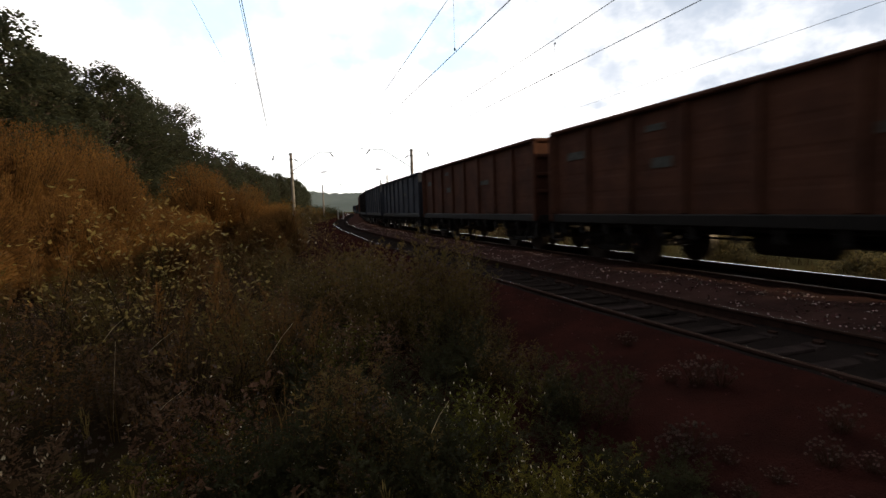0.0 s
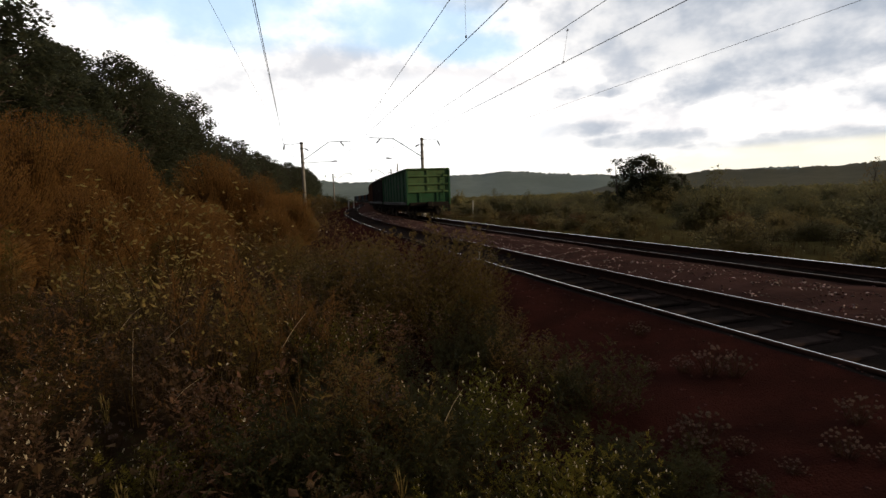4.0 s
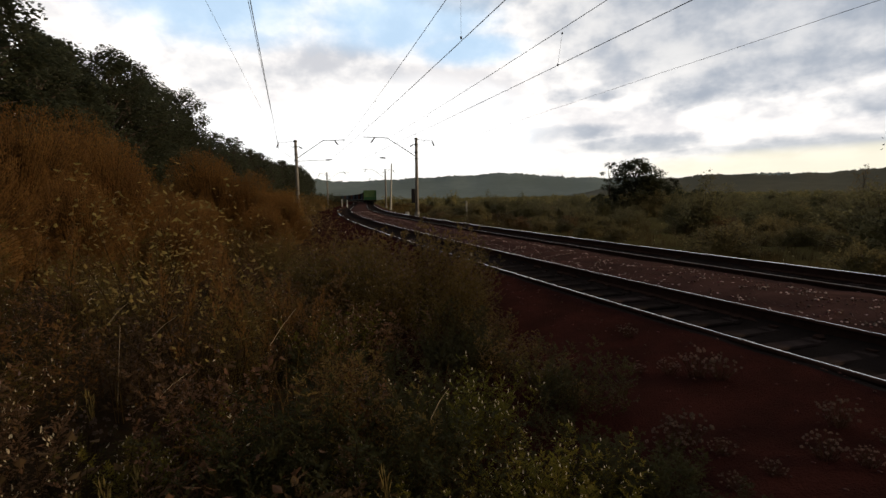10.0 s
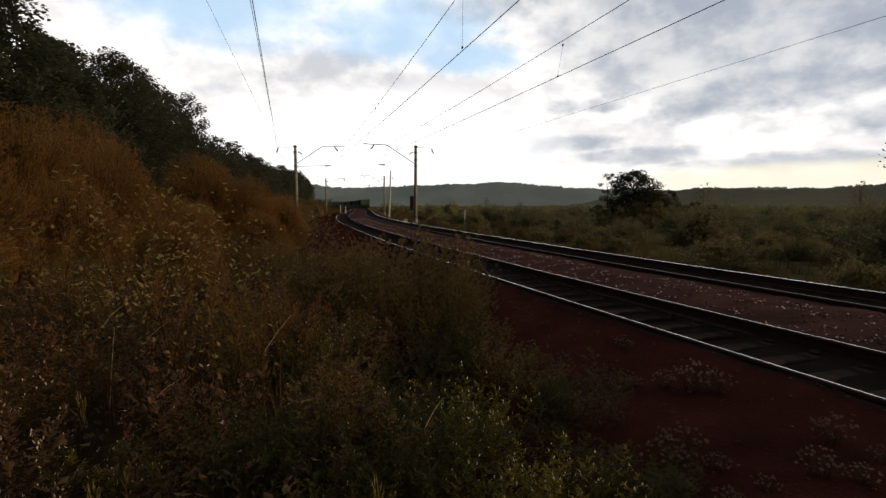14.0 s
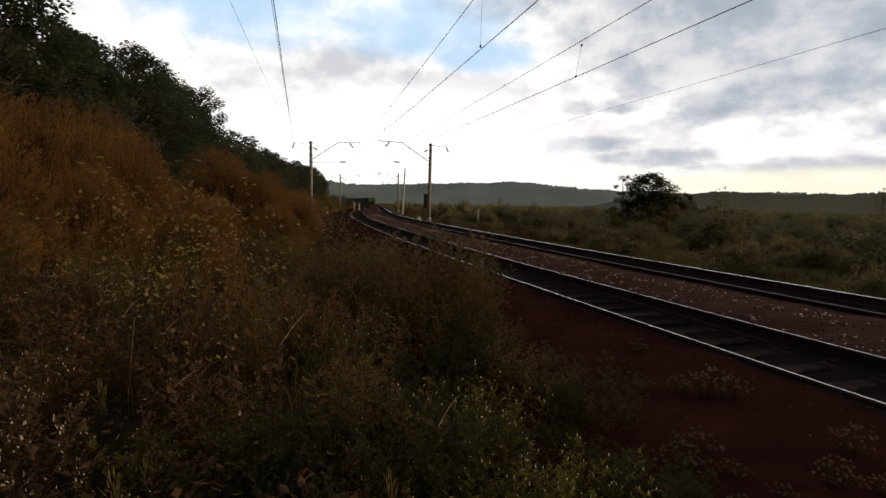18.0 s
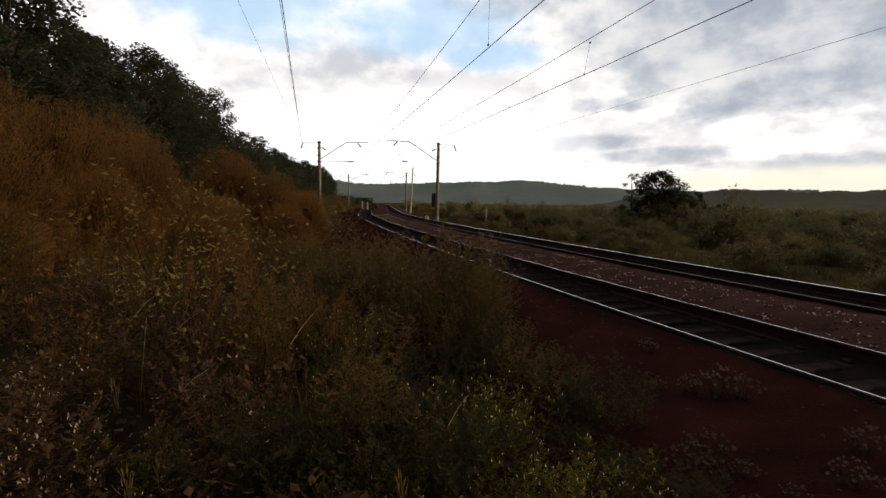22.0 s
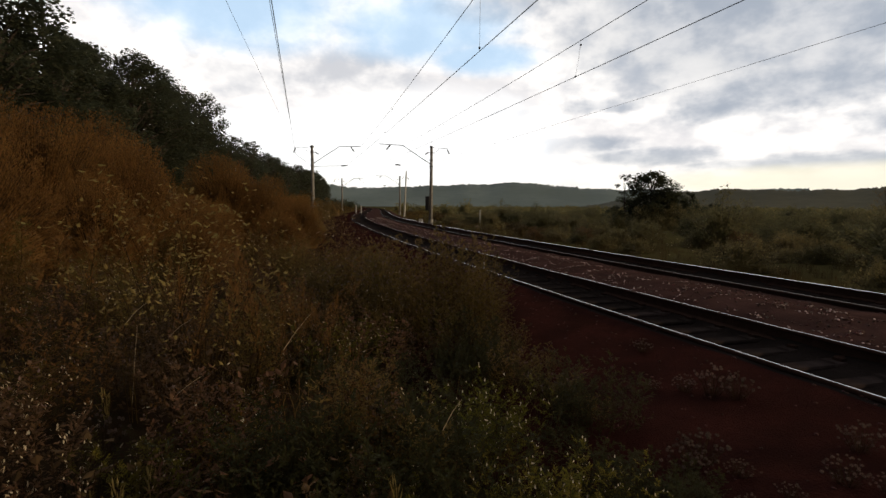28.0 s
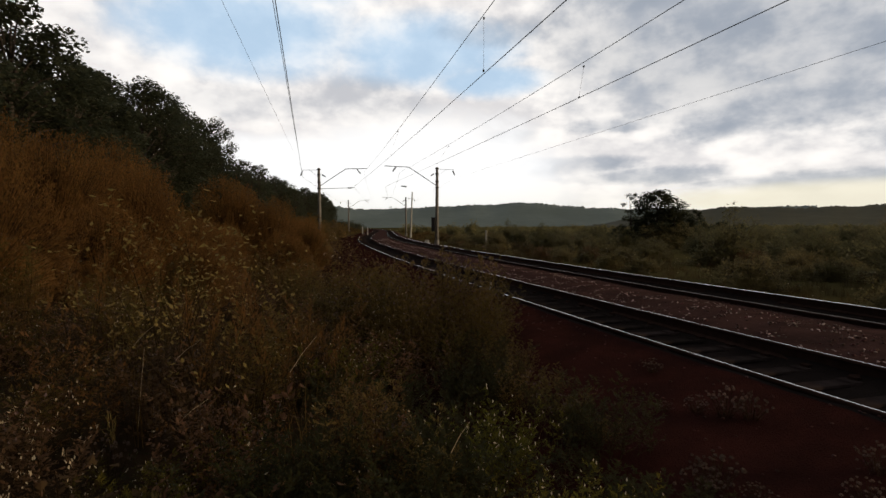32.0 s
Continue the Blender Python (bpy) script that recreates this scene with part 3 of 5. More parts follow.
# ---------------------------------------------------------------- wagons
def wagon(paint, end_paint, label, marks):
    """A four-axle open goods wagon; its middle at the origin, rail top at z = 0, running towards +y."""
    base = tagged(new("open_wagon"), label, "goods wagon", "wagons of the train", "thing")
    P, E = PAINTS[paint], PAINTS[end_paint]
    hl, hw, z0, z1 = 6.35, 1.45, 1.12, 3.45
    floor = Soup().box(-1.43, -hl, 1.02, 1.43, hl, 1.14)
    part("floor", floor, M_UNDER, base)
    for side in (-1, 1):
        n = 8
        step = 2 * hl / n
        wall = part("side_wall", Soup().box(min(side * 1.40, side * 1.43), -hl, z0, max(side * 1.40, side * 1.43), hl, z1), P, base)
        for i in range(n):           # pressed panels between the posts
            y0, y1 = -hl + i * step + 0.10, -hl + (i + 1) * step - 0.10
            panel = Soup()
            zs = [1.2] + [c + q for c in (1.45, 1.95, 2.45, 2.95) for q in (-0.2, -0.15, 0.15, 0.2)] + [3.36]
            xs = [1.433] + [1.440, 1.446, 1.446, 1.440] * 4 + [1.433]
            panel.v = [(side * x, y, z) for y in (y0, y1) for x, z in zip(xs, zs)]
            k = len(zs)
            panel.f = [(j, j + 1, k + j + 1, k + j) for j in range(k - 1)]
            panel.m = [0] * (k - 1)
            part("panel", panel, P, wall)
        for i in range(n + 1):
            yy = max(-hl + 0.09, min(hl - 0.09, -hl + i * step))
            post = Soup().box(min(side * 1.42, side * 1.52), yy - 0.075, 1.215, max(side * 1.42, side * 1.52), yy + 0.075, z1 - 0.035, 0, 0.025)
            part("post", post, P, wall)
        part("top_rail", Soup().box(min(side * 1.38, side * 1.56), -hl - 0.05, z1 - 0.03, max(side * 1.38, side * 1.56), hl + 0.05, z1 + 0.07, 0, 0.03), P, wall)
        # sill in underframe black: the shade below the body put into its colour
        part("bottom_sill", Soup().box(min(side * 1.38, side * 1.53), -hl, 0.98, max(side * 1.38, side * 1.50), hl, 1.21, 0, 0.02), M_UNDER, wall)
        for i in range(7):           # floor hatches, their hinges and lock levers under the sill
            yy = -hl + 0.9 + i * (2 * hl - 1.8) / 6
            x0, x1 = sorted((side * 0.34, side * 1.40))
            part("floor_hatch", Soup().box(x0, yy - 0.74, 0.90, x1, yy + 0.74, 1.018, 0, 0.02), M_UNDER, base)
            for dy in (-0.42, 0.42):
                x0, x1 = sorted((side * 1.37, side * 1.50))
                part("hatch_lever", Soup().box(x0, yy + dy - 0.06, 0.74, x1, yy + dy + 0.06, 1.0, 0, 0.02).box(x0, yy + dy - 0.11, 0.70, x1, yy + dy + 0.03, 0.78, 0, 0.02), M_UNDER, base)
        for yy in (-hl + 0.25, hl - 0.25):
            x0, x1 = sorted((side * 1.44, side * 1.53))
            part("side_step", Soup().box(x0, yy - 0.2, 0.46, x1, yy + 0.2, 0.50).box(x0, yy - 0.2, 0.5, x1, yy - 0.17, 1.0).box(x0, yy + 0.17, 0.5, x1, yy + 0.2, 1.0), M_UNDER, base)
        for yy, zz, w, h in marks:
            part("lettering", Soup().box(min(side * 1.452, side * 1.463), yy - w / 2, zz - h / 2, max(side * 1.452, side * 1.463), yy + w / 2, zz + h / 2), M_LETTER, wall, "faded white lettering")
    for end in (-1, 1):
        ys = lambda a, b: (min(end * a, end * b), max(end * a, end * b))
        y0, y1 = ys(hl - 0.03, hl)
        wall = part("end_wall", Soup().box(-1.42, y0, 1.84, 1.42, y1, z1), E, base)
        part("lower_end_panel", Soup().box(-1.42, y0, 1.14, 1.42, y1, 1.838), P, wall)
        for zz, hgt in ((1.9, 0.13), (2.42, 0.13), (2.98, 0.13)):
            a, b = ys(hl, hl + 0.10)
            part("end_beam", Soup().box(-1.47, a, zz - hgt / 2, 1.47, b, zz + hgt / 2, 0, 0.03), E, wall)
        a, b = ys(hl - 0.03, hl + 0.11)
        part("end_top_rail", Soup().box(-1.55, a, z1 - 0.04, 1.55, b, z1 + 0.07, 0, 0.03), E, wall)
        for xx in (-1.5, 1.5):
            part("corner_post", Soup().box(xx - 0.07, a, 1.0, xx + 0.07, b, z1 - 0.04, 0, 0.025), P, wall)
        a, b = ys(hl, hl + 0.07)
        for xx in (-0.05,):
            part("end_post", Soup().box(xx - 0.07, a, 1.9, xx + 0.07, b, z1 - 0.04, 0, 0.02), E, wall)
        for xx in (-0.62, 0.62):
            part("end_post", Soup().box(xx - 0.08, a, 1.0, xx + 0.08, b, 1.835, 0, 0.02), P, wall)
        a, b = ys(hl, hl + 0.16)
        part("buffer_beam", Soup().box(-1.36, a, 0.90, 1.36, b, 1.18, 0, 0.03), M_UNDER, base)
        hose = [(0.42, end * (hl + 0.14), 0.95), (0.44, end * (hl + 0.34), 0.80), (0.40, end * (hl + 0.40), 0.55), (0.28, end * (hl + 0.36), 0.42)]
        part("brake_hose", Soup().tube(hose, 0.026, 6), M_UNDER, base)
        a, b = ys(hl + 0.05, hl + 0.13)
        for xx in (-1.34, 1.34):
            part("foot_step", Soup().box(xx - 0.17, a, 0.50, xx + 0.17, b, 0.54).box(xx - 0.17, a, 0.54, xx - 0.14, b, 0.98).box(xx + 0.14, a, 0.54, xx + 0.17, b, 0.98), M_UNDER, base)
        lever = [(-1.3, end * (hl + 0.2), 0.98), (-0.5, end * (hl + 0.24), 0.92), (-0.15, end * (hl + 0.3), 1.2)]
        part("uncoupling_lever", Soup().tube(lever, 0.016, 5), M_UNDER, base)
        c = Soup()
        a, b = ys(hl + 0.1, hl + 0.42)
        c.box(-0.10, a, 0.94, 0.10, b, 1.16, 0, 0.03)
        a, b = ys(hl + 0.38, hl + 0.60)
        c.box(-0.22, a, 0.86, 0.16, b, 1.22, 0, 0.05)
        part("coupler", c, M_UNDER, base)
        ladder = Soup()
        for zz in np.arange(0.7, 3.2, 0.35):
            a, b = ys(hl + 0.11, hl + 0.15)
            ladder.box(1.05, a, zz - 0.012, 1.42, b, zz + 0.012)
        ladder.box(1.03, *[ys(hl + 0.10, hl + 0.15)[0]], 0.6, 1.07, ys(hl + 0.10, hl + 0.15)[1], 3.2)
        part("ladder", ladder, P, base)
    part("centre_sill", Soup().box(-0.24, -6.3, 0.72, 0.24, 6.3, 1.03, 0, 0.02), M_UNDER, base)
    part("brake_cylinder", Soup().tube([(0.55, -1.2, 0.70), (0.55, -1.1, 0.70), (0.55, 0.2, 0.70), (0.55, 0.3, 0.70)], [0.12, 0.2, 0.2, 0.12], 12), M_UNDER, base)
    part("air_reservoir", Soup().tube([(-0.62, -0.9, 0.66), (-0.62, -0.8, 0.66), (-0.62, 0.6, 0.66), (-0.62, 0.7, 0.66)], [0.14, 0.24, 0.24, 0.14], 12), M_UNDER, base)
    part("brake_rod", Soup().tube([(0.3, -3.4, 0.60), (0.3, 3.4, 0.60)], 0.03, 6), M_UNDER, base)
    for yb in (-4.33, 4.33):
        bogie = part("bogie", Soup().box(-1.1, yb - 0.25, 0.45, 1.1, yb + 0.25, 0.78, 0, 0.05), M_UNDER, base)
        for side in (-1, 1):
            f = Soup()
            x0, x1 = sorted((side * 0.96, side * 1.10))
            f.box(x0, yb - 0.45, 0.28, x1, yb + 0.45, 0.42, 0, 0.03)
            f.box(x0, yb - 0.6, 0.62, x1, yb + 0.6, 0.76, 0, 0.03)
            for e in (-1, 1):
                a, b = sorted((yb + e * 0.42, yb + e * 0.60))
                f.box(x0, a, 0.3, x1, b, 0.74, 0, 0.03)
                f.box(x0, yb + e * 0.925 - 0.16, 0.36, x1 + 0.02, yb + e * 0.925 + 0.16, 0.64, 0, 0.04)
                a, b = sorted((yb + e * 0.55, yb + e * 1.05))
                f.box(x0, a, 0.58, x1, b, 0.72, 0, 0.03)
            for xx in (-0.2, 0.0, 0.2):
                f.tube([(side * 1.03, yb + xx, 0.42), (side * 1.03, yb + xx, 0.62)], 0.07, 8)
            part("side_frame", f, M_UNDER, bogie)
        for e in (-1, 1):
            w = Soup()
            for side in (-1, 1):
                w.tube([(side * 0.72, 0, 0), (side * 0.745, 0, 0), (side * 0.75, 0, 0), (side * 0.86, 0, 0)], [0.505, 0.505, 0.475, 0.47], 28)
                w.tube([(side * 0.84, 0, 0), (side * 0.90, 0, 0)], [0.16, 0.14], 12)
            w.tube([(-1.05, 0, 0), (1.05, 0, 0)], 0.085, 10)
            part("axle_cap", Soup().tube([(-1.15, yb + e * 0.925, 0.5), (-1.10, yb + e * 0.925, 0.5)], [0.03, 0.05], 10), M_RAILTOP, bogie, "bright worn axle cap")
            part("wheelset", w, M_WHEEL, bogie, at=pose(0, yb + e * 0.925, 0.475))
    return base


WAGONS = ["green", "black", "brown", "brown", "blue", "blue", "black", "brown", "blue", "black", "blue", "brown", "black", "blue", "brown", "blue", "black", "brown", "blue", "black"]
TRAIN = []


def build_train():
    marks = [(5.2, 2.75, 0.9, 0.20), (5.2, 2.35, 1.0, 0.26), (5.3, 1.85, 0.2, 0.2), (4.6, 1.85, 0.2, 0.2), (2.4, 3.05, 0.5, 0.14), (2.2, 2.3, 0.55, 0.22), (1.0, 2.9, 0.5, 0.08), (-2.2, 2.4, 0.8, 0.16), (-2.2, 2.2, 0.6, 0.08), (0.9, 1.7, 0.5, 0.06)]
    words = {"green": "open goods wagon in dirty green paint with faded green ends, sun tint painted in", "black": "open goods wagon in grimy dark grey paint",
             "brown": "open goods wagon in rusty red-brown paint", "blue": "open goods wagon in dull blue-grey paint"}
    first = {}
    for k in WAGONS:
        if k not in first:
            first[k] = wagon(k, "olive" if k == "green" else k, words[k], marks if k in ("green",) else marks[:1] + marks[4:6] + marks[7:8])
            TRAIN.append(first[k])
        else:
            TRAIN.append(copy_thing(first[k], Matrix.Identity(4)))


def rear_of_train(t):
    """Metres along the line of the last wagon's rear end."""
    return -29.9 + 15.6 * t


def wagon_pose(t, i):
    mid = rear_of_train(t) + 6.5 + 13.92 * i
    ax, ay, _ = on_line(mid - 4.33, SPACING)
    bx, by, _ = on_line(mid + 4.33, SPACING)
    turn = math.degrees(math.atan2(-(bx - ax), by - ay))
    return pose((ax + bx) / 2, (ay + by) / 2, 0.0, 0, 0, turn)


def motions():
    times = [0.5 * k for k in range(65)]
    for i, ob in enumerate(TRAIN):
        walk(ob, [(t, wagon_pose(t, i)) for t in times])
    for ob in TRAIN[:3]:             # the nearest wagons' wheels roll on the rail
        for wheel in [o for o in ob.children_recursive if o.name.startswith("wheelset")]:
            place = wheel.matrix_basis.translation.copy()
            walk(wheel, [(k / FPS, pose(*place, -math.degrees(15.6 * k / FPS / 0.475))) for k in range(32 * FPS + 1)])


# ---------------------------------------------------------------- overhead line
def pole(x, y, z, h, lean, side, arm, label, bracket=True, arm_z=None):
    """A round concrete mast. side: +1 when its arm reaches to +x; arm: reach in metres."""
    base = tagged(new("catenary_mast"), label, "overhead line mast", "masts of the overhead line", "thing")
    base.matrix_basis = pose(x, y, z, 0, lean, math.degrees(float(np.interp(y, LINE_Y, LINE_T))))
    part("post", Soup().tube([(0, 0, -0.6), (0, 0, h * 0.55), (0, 0, h)], [0.21, 0.18, 0.15], 14), M_CONCRETE, base, smooth=True)
    part("base_collar", Soup().tube([(0, 0, -0.3), (0, 0, 0.25)], 0.27, 12), M_CONCRETE, base)
    for zz in (h - 0.15, h - 0.75, h - 1.6, h - 2.3):
        part("clamp", Soup().tube([(0, 0, zz - 0.05), (0, 0, zz + 0.05)], 0.22, 12), M_STEEL, base)
    if arm:
        az = arm_z or h - 2.1
        a = Soup().tube([(0, 0, az), (side * arm * 0.55, 0, h - 0.05), (side * arm, 0, h + 0.02)], 0.045, 6)
        part("cantilever_arm", a, M_STEEL, base)
        if bracket:
            part("steady_arm", Soup().tube([(0, 0, az - 0.25), (side * arm * 0.72, 0, az - 0.1)], 0.03, 6), M_STEEL, base)
        part("insulator", insulator((side * arm * 0.78, 0, h - 0.05), (side * arm * 0.86, 0, h - 0.6)), M_GLASSY, base)
        part("insulator", insulator((side * arm * 0.58, 0, az - 0.14), (side * arm * 0.70, 0, az - 0.1)), M_GLASSY, base)
    # small outer bracket that carries the feeder
    part("outer_bracket", Soup().tube([(0, 0, h - 0.2), (-side * 1.9, 0, h - 0.25)], 0.025, 5), M_STEEL, base)
    part("bracket_stay", Soup().tube([(0, 0, h - 1.1), (-side * 1.0, 0, h - 0.25)], 0.018, 5), M_STEEL, base)
    part("insulator", insulator((-side * 1.8, 0, h - 0.3), (-side * 2.05, 0, h - 0.9)), M_GLASSY, base)
    part("insulator", insulator((side * 0.3, 0, h - 0.7), (side * 0.75, 0, h - 1.0)), M_GLASSY, base)
    return base


def insulator(a, b):
    a, b = Vector(a), Vector(b)
    pts, rad = [a], [0.02]
    for i in range(5):
        for k, r in ((0.0, 0.05), (0.5, 0.10), (0.9, 0.05)):
            pts.append(a.lerp(b, 0.1 + 0.8 * (i + k) / 5))
            rad.append(r)
    return Soup().tube(pts + [b], rad + [0.02], 8)


def wire(name, points, radius, label, sag=0.0):
    base = Soup()
    out = []
    for (a, b) in zip(points[:-1], points[1:]):
        a, b = Vector(a), Vector(b)
        n = 16
        for i in range(n):
            t = i / n
            p = a.lerp(b, t)
            p.z -= sag * 4 * t * (1 - t)
            out.append(p)
    out.append(Vector(points[-1]))
    base.tube(out, radius, 5)
    ob = new(name, base.mesh(name, [M_WIRE]))
    return tagged(ob, label, "overhead wire", "wires of the overhead line", "thing")


def line_point(s, off, z):
    x, y, _ = on_line(s, off)
    return (float(x), float(y), z)


def build_overhead():
    left = "tall concrete mast with a cantilever arm beside the track"
    pole(-16.5, 58.0, -0.1, 8.3, 0.0, 1, 5.5, left)
    pole(-3.05, 58.0, -0.35, 8.5, 0.6, -1, 5.9, "tall concrete mast with an angled cantilever arm and switch box", bracket=False)
    pole(-13.2, 117.0, -0.4, 8.5, 0.0, -1, 5.4, left, bracket=False)
    pole(-29.2, 129.0, -0.1, 8.3, 0.0, 1, 5.5, left)
    pole(17.2, -4.0, -0.6, 8.6, 0.0, -1, 4.2, left, bracket=False)
    pole(2.0, -8.0, -0.2, 8.4, 0.0, 1, 4.5, left)
    # leaning plain post
    lp = tagged(new("leaning_post"), "plain pale concrete post leaning beside the line", "post", kind="thing")
    lp.matrix_basis = pose(-10.9, 105, -0.4, 0, 2.6, 0)
    part("post", Soup().tube([(0, 0, -0.5), (0, 0, 4.2), (0, 0, 8.9)], [0.19, 0.16, 0.12], 12), M_WHITE, lp)
    box = tagged(new("switch_box"), "dark metal switch box fixed low on the mast", "switch box", kind="thing")
    box.matrix_basis = pose(-3.42, 57.8, 0.9)
    part("cabinet", Soup().box(-0.22, -0.15, 0, 0.22, 0.15, 1.6, 0, 0.03), M_STEEL, box)
    part("door", Soup().box(-0.19, -0.17, 0.06, 0.19, -0.152, 1.54), M_STEEL, box)
    near, far = "above the near track", "above the far track"
    wire("contact_wire", [(6.69, -6.0, 5.84), (-12.65, 58.7, 6.1), line_point(117, 0.2, 6.0)], 0.011, "dark copper contact wire " + near, 0.18)
    wire("contact_wire", [(11.29, -6.0, 5.80), (-8.99, 58.7, 6.1), line_point(117, SPACING, 6.0)], 0.011, "dark copper contact wire " + far, 0.10)
    wire("messenger_wire", [(6.02, -6.0, 7.5), (-11.47, 58.8, 7.77), line_point(117, 0, 7.7)], 0.011, "stranded carrier cable " + near, 0.35)
    wire("messenger_wire", [(10.54, -6.0, 6.95), (-7.29, 58.8, 7.71), line_point(117, SPACING, 7.7)], 0.011, "stranded carrier cable " + far, 0.25)
    wire("feeder_wire", [(1.02, -6.0, 7.15), (-18.4, 58.0, 7.2), (-31.0, 129.0, 7.3)], 0.014, "thick feeder cable hung on the outer brackets")
    wire("feeder_wire", [(0.90, -6.0, 7.25), (-18.4, 58.1, 7.25), (-31.0, 129.1, 7.3)], 0.009, "feeder cable hung on the outer brackets")
    wire("feeder_wire", [(16.18, -6.0, 5.9), (-0.94, 58.8, 6.97), (-11.2, 117.0, 7.2)], 0.007, "thin feeder cable hung on the outer brackets")
    wire("telegraph_wire", [(-1.35, -6.0, 7.85), (-18.4, 58.0, 8.0), (-31.0, 129.0, 8.0)], 0.006, "thin wire strung between the mast tops")
    for y, pair in ((14.5, ((0.57, 7.30), (0.56, 5.86))), (17.6, ((4.05, 6.86), (3.90, 5.84))), (31.0, ((-3.95, 7.25), (-4.40, 5.88))), (36.0, ((-1.02, 7.1), (-1.88, 5.9)))):
        (xa, za), (xb, zb) = pair
        d = tagged(new("dropper"), "thin dropper between carrier cable and contact wire", "dropper", "droppers of the overhead line", "thing")
        part("rod", Soup().tube([(xa, y, za), (xb, y, zb)], 0.004, 4), M_WIRE, d)
        for x, z in pair:
            part("clip", Soup().box(x - 0.025, y - 0.05, z - 0.035, x + 0.025, y + 0.05, z + 0.02, 0, 0.01), M_STEEL, d)


# ---------------------------------------------------------------- plants
RND = random.Random(7)


def aim(turn, rise):
    """A unit direction from a turn about z and a rise above the level, in radians."""
    return Vector((math.cos(turn) * math.cos(rise), math.sin(turn) * math.cos(rise), math.sin(rise)))


def add_leaf(s, base, turn, rise, length, width, m=0):
    d = aim(turn, rise)
    side = d.cross(Vector((0, 0, 1)))
    side = (side.normalized() if side.length > 1e-4 else Vector((1, 0, 0)))
    side = (side + Vector((0, 0, RND.uniform(-0.5, 0.5)))).normalized()
    s.leaf(base, d * length, side * width * 0.5, m)


def stem_points(height, lean, turn, n=4, bend=0.15):
    d = aim(turn, 0)
    w = RND.uniform(0, 6.28)
    return [Vector((0, 0, 0)) + d * lean * (i / n) ** 1.6 * height + Vector((math.cos(w), math.sin(w), 0)) * bend * height * math.sin(3 * i / n) + Vector((0, 0, height * i / n)) for i in range(n + 1)]


def at_path(pts, t):
    k = min(int(t * (len(pts) - 1)), len(pts) - 2)
    return pts[k].lerp(pts[k + 1], t * (len(pts) - 1) - k)


def weed_soup(height, stems, leaves, leaf_len, leaf_w, spread=0.22, low=0.10, pale=0.0, lean=0.6, twig=0.2):
    """Upright weed: slots 0 stalk, 1 leaf, 2 pale tips that stand for leaf glints."""
    s = Soup()
    for _ in range(stems):
        h = height * RND.uniform(0.6, 1.0)
        turn = RND.uniform(0, 6.28)
        pts = stem_points(h, RND.uniform(0.0, lean), turn)
        foot = Vector((RND.uniform(-1, 1), RND.uniform(-1, 1), 0)) * spread * height * 0.5
        pts = [p + foot for p in pts]
        r = 0.0012 + 0.0008 * height
        s.tube(pts, [r * (1 - 0.7 * i / 4) for i in range(5)], 3, 0, cap=False)
        for _ in range(leaves):
            t = RND.uniform(low, 1.0)
            p = at_path(pts, t)
            a = RND.uniform(0, 6.28)
            out = RND.uniform(0, twig) * height * (1.15 - t)
            p = p + aim(a, 0.5) * out
            k = RND.uniform(0.6, 1.15)
            add_leaf(s, p, a, RND.uniform(-0.5, 0.9), leaf_len * k, leaf_w * k, 2 if RND.random() < pale * t else 1)
    return s


def plume_soup(height, stems, florets):
    """Tall dry weed with a feathery head."""
    s = Soup()
    for _ in range(stems):
        h = height * RND.uniform(0.7, 1.0)
        pts = stem_points(h, RND.uniform(0.05, 0.3), RND.uniform(0, 6.28))
        foot = Vector((RND.uniform(-0.2, 0.2), RND.uniform(-0.2, 0.2), 0))
        pts = [p + foot for p in pts]
        s.tube(pts, [0.006, 0.005, 0.004, 0.003, 0.002], 3, 0, cap=False)
        for _ in range(florets):
            t = 0.45 + 0.55 * RND.random() ** 0.7
            a = RND.uniform(0, 6.28)
            reach = 0.12 * h * (1.05 - t) * 1.4
            p = at_path(pts, t) + aim(a, 0.9) * RND.uniform(0.2, 1) * reach
            add_leaf(s, p, a, RND.uniform(0.3, 1.3), RND.uniform(0.025, 0.06), 0.012, 1)
        for _ in range(10):
            t = RND.uniform(0.05, 0.6)
            add_leaf(s, at_path(pts, t), RND.uniform(0, 6.28), RND.uniform(-0.6, 0.6), RND.uniform(0.06, 0.12), 0.02, 0)
    return s


def grass_soup(height, blades, spread=0.12, wide=1.0):
    s = Soup()
    for _ in range(blades):
        a, h = RND.uniform(0, 6.28), height * RND.uniform(0.45, 1.0)
        foot = Vector((RND.uniform(-spread, spread), RND.uniform(-spread, spread), 0))
        d, side = aim(a, 0), aim(a + 1.57, 0) * (0.004 + 0.003 * height) * wide
        lean = RND.uniform(0.1, 0.5) * h
        mid, tip = foot + d * lean * 0.3 + Vector((0, 0, h * 0.6)), foot + d * lean + Vector((0, 0, h))
        s.quad(foot - side, foot + side, mid + side * 0.8, mid - side * 0.8, RND.choice((0, 0, 1)))
        s.quad(mid - side * 0.8, mid + side * 0.8, tip, tip, s.m[-1])
    return s


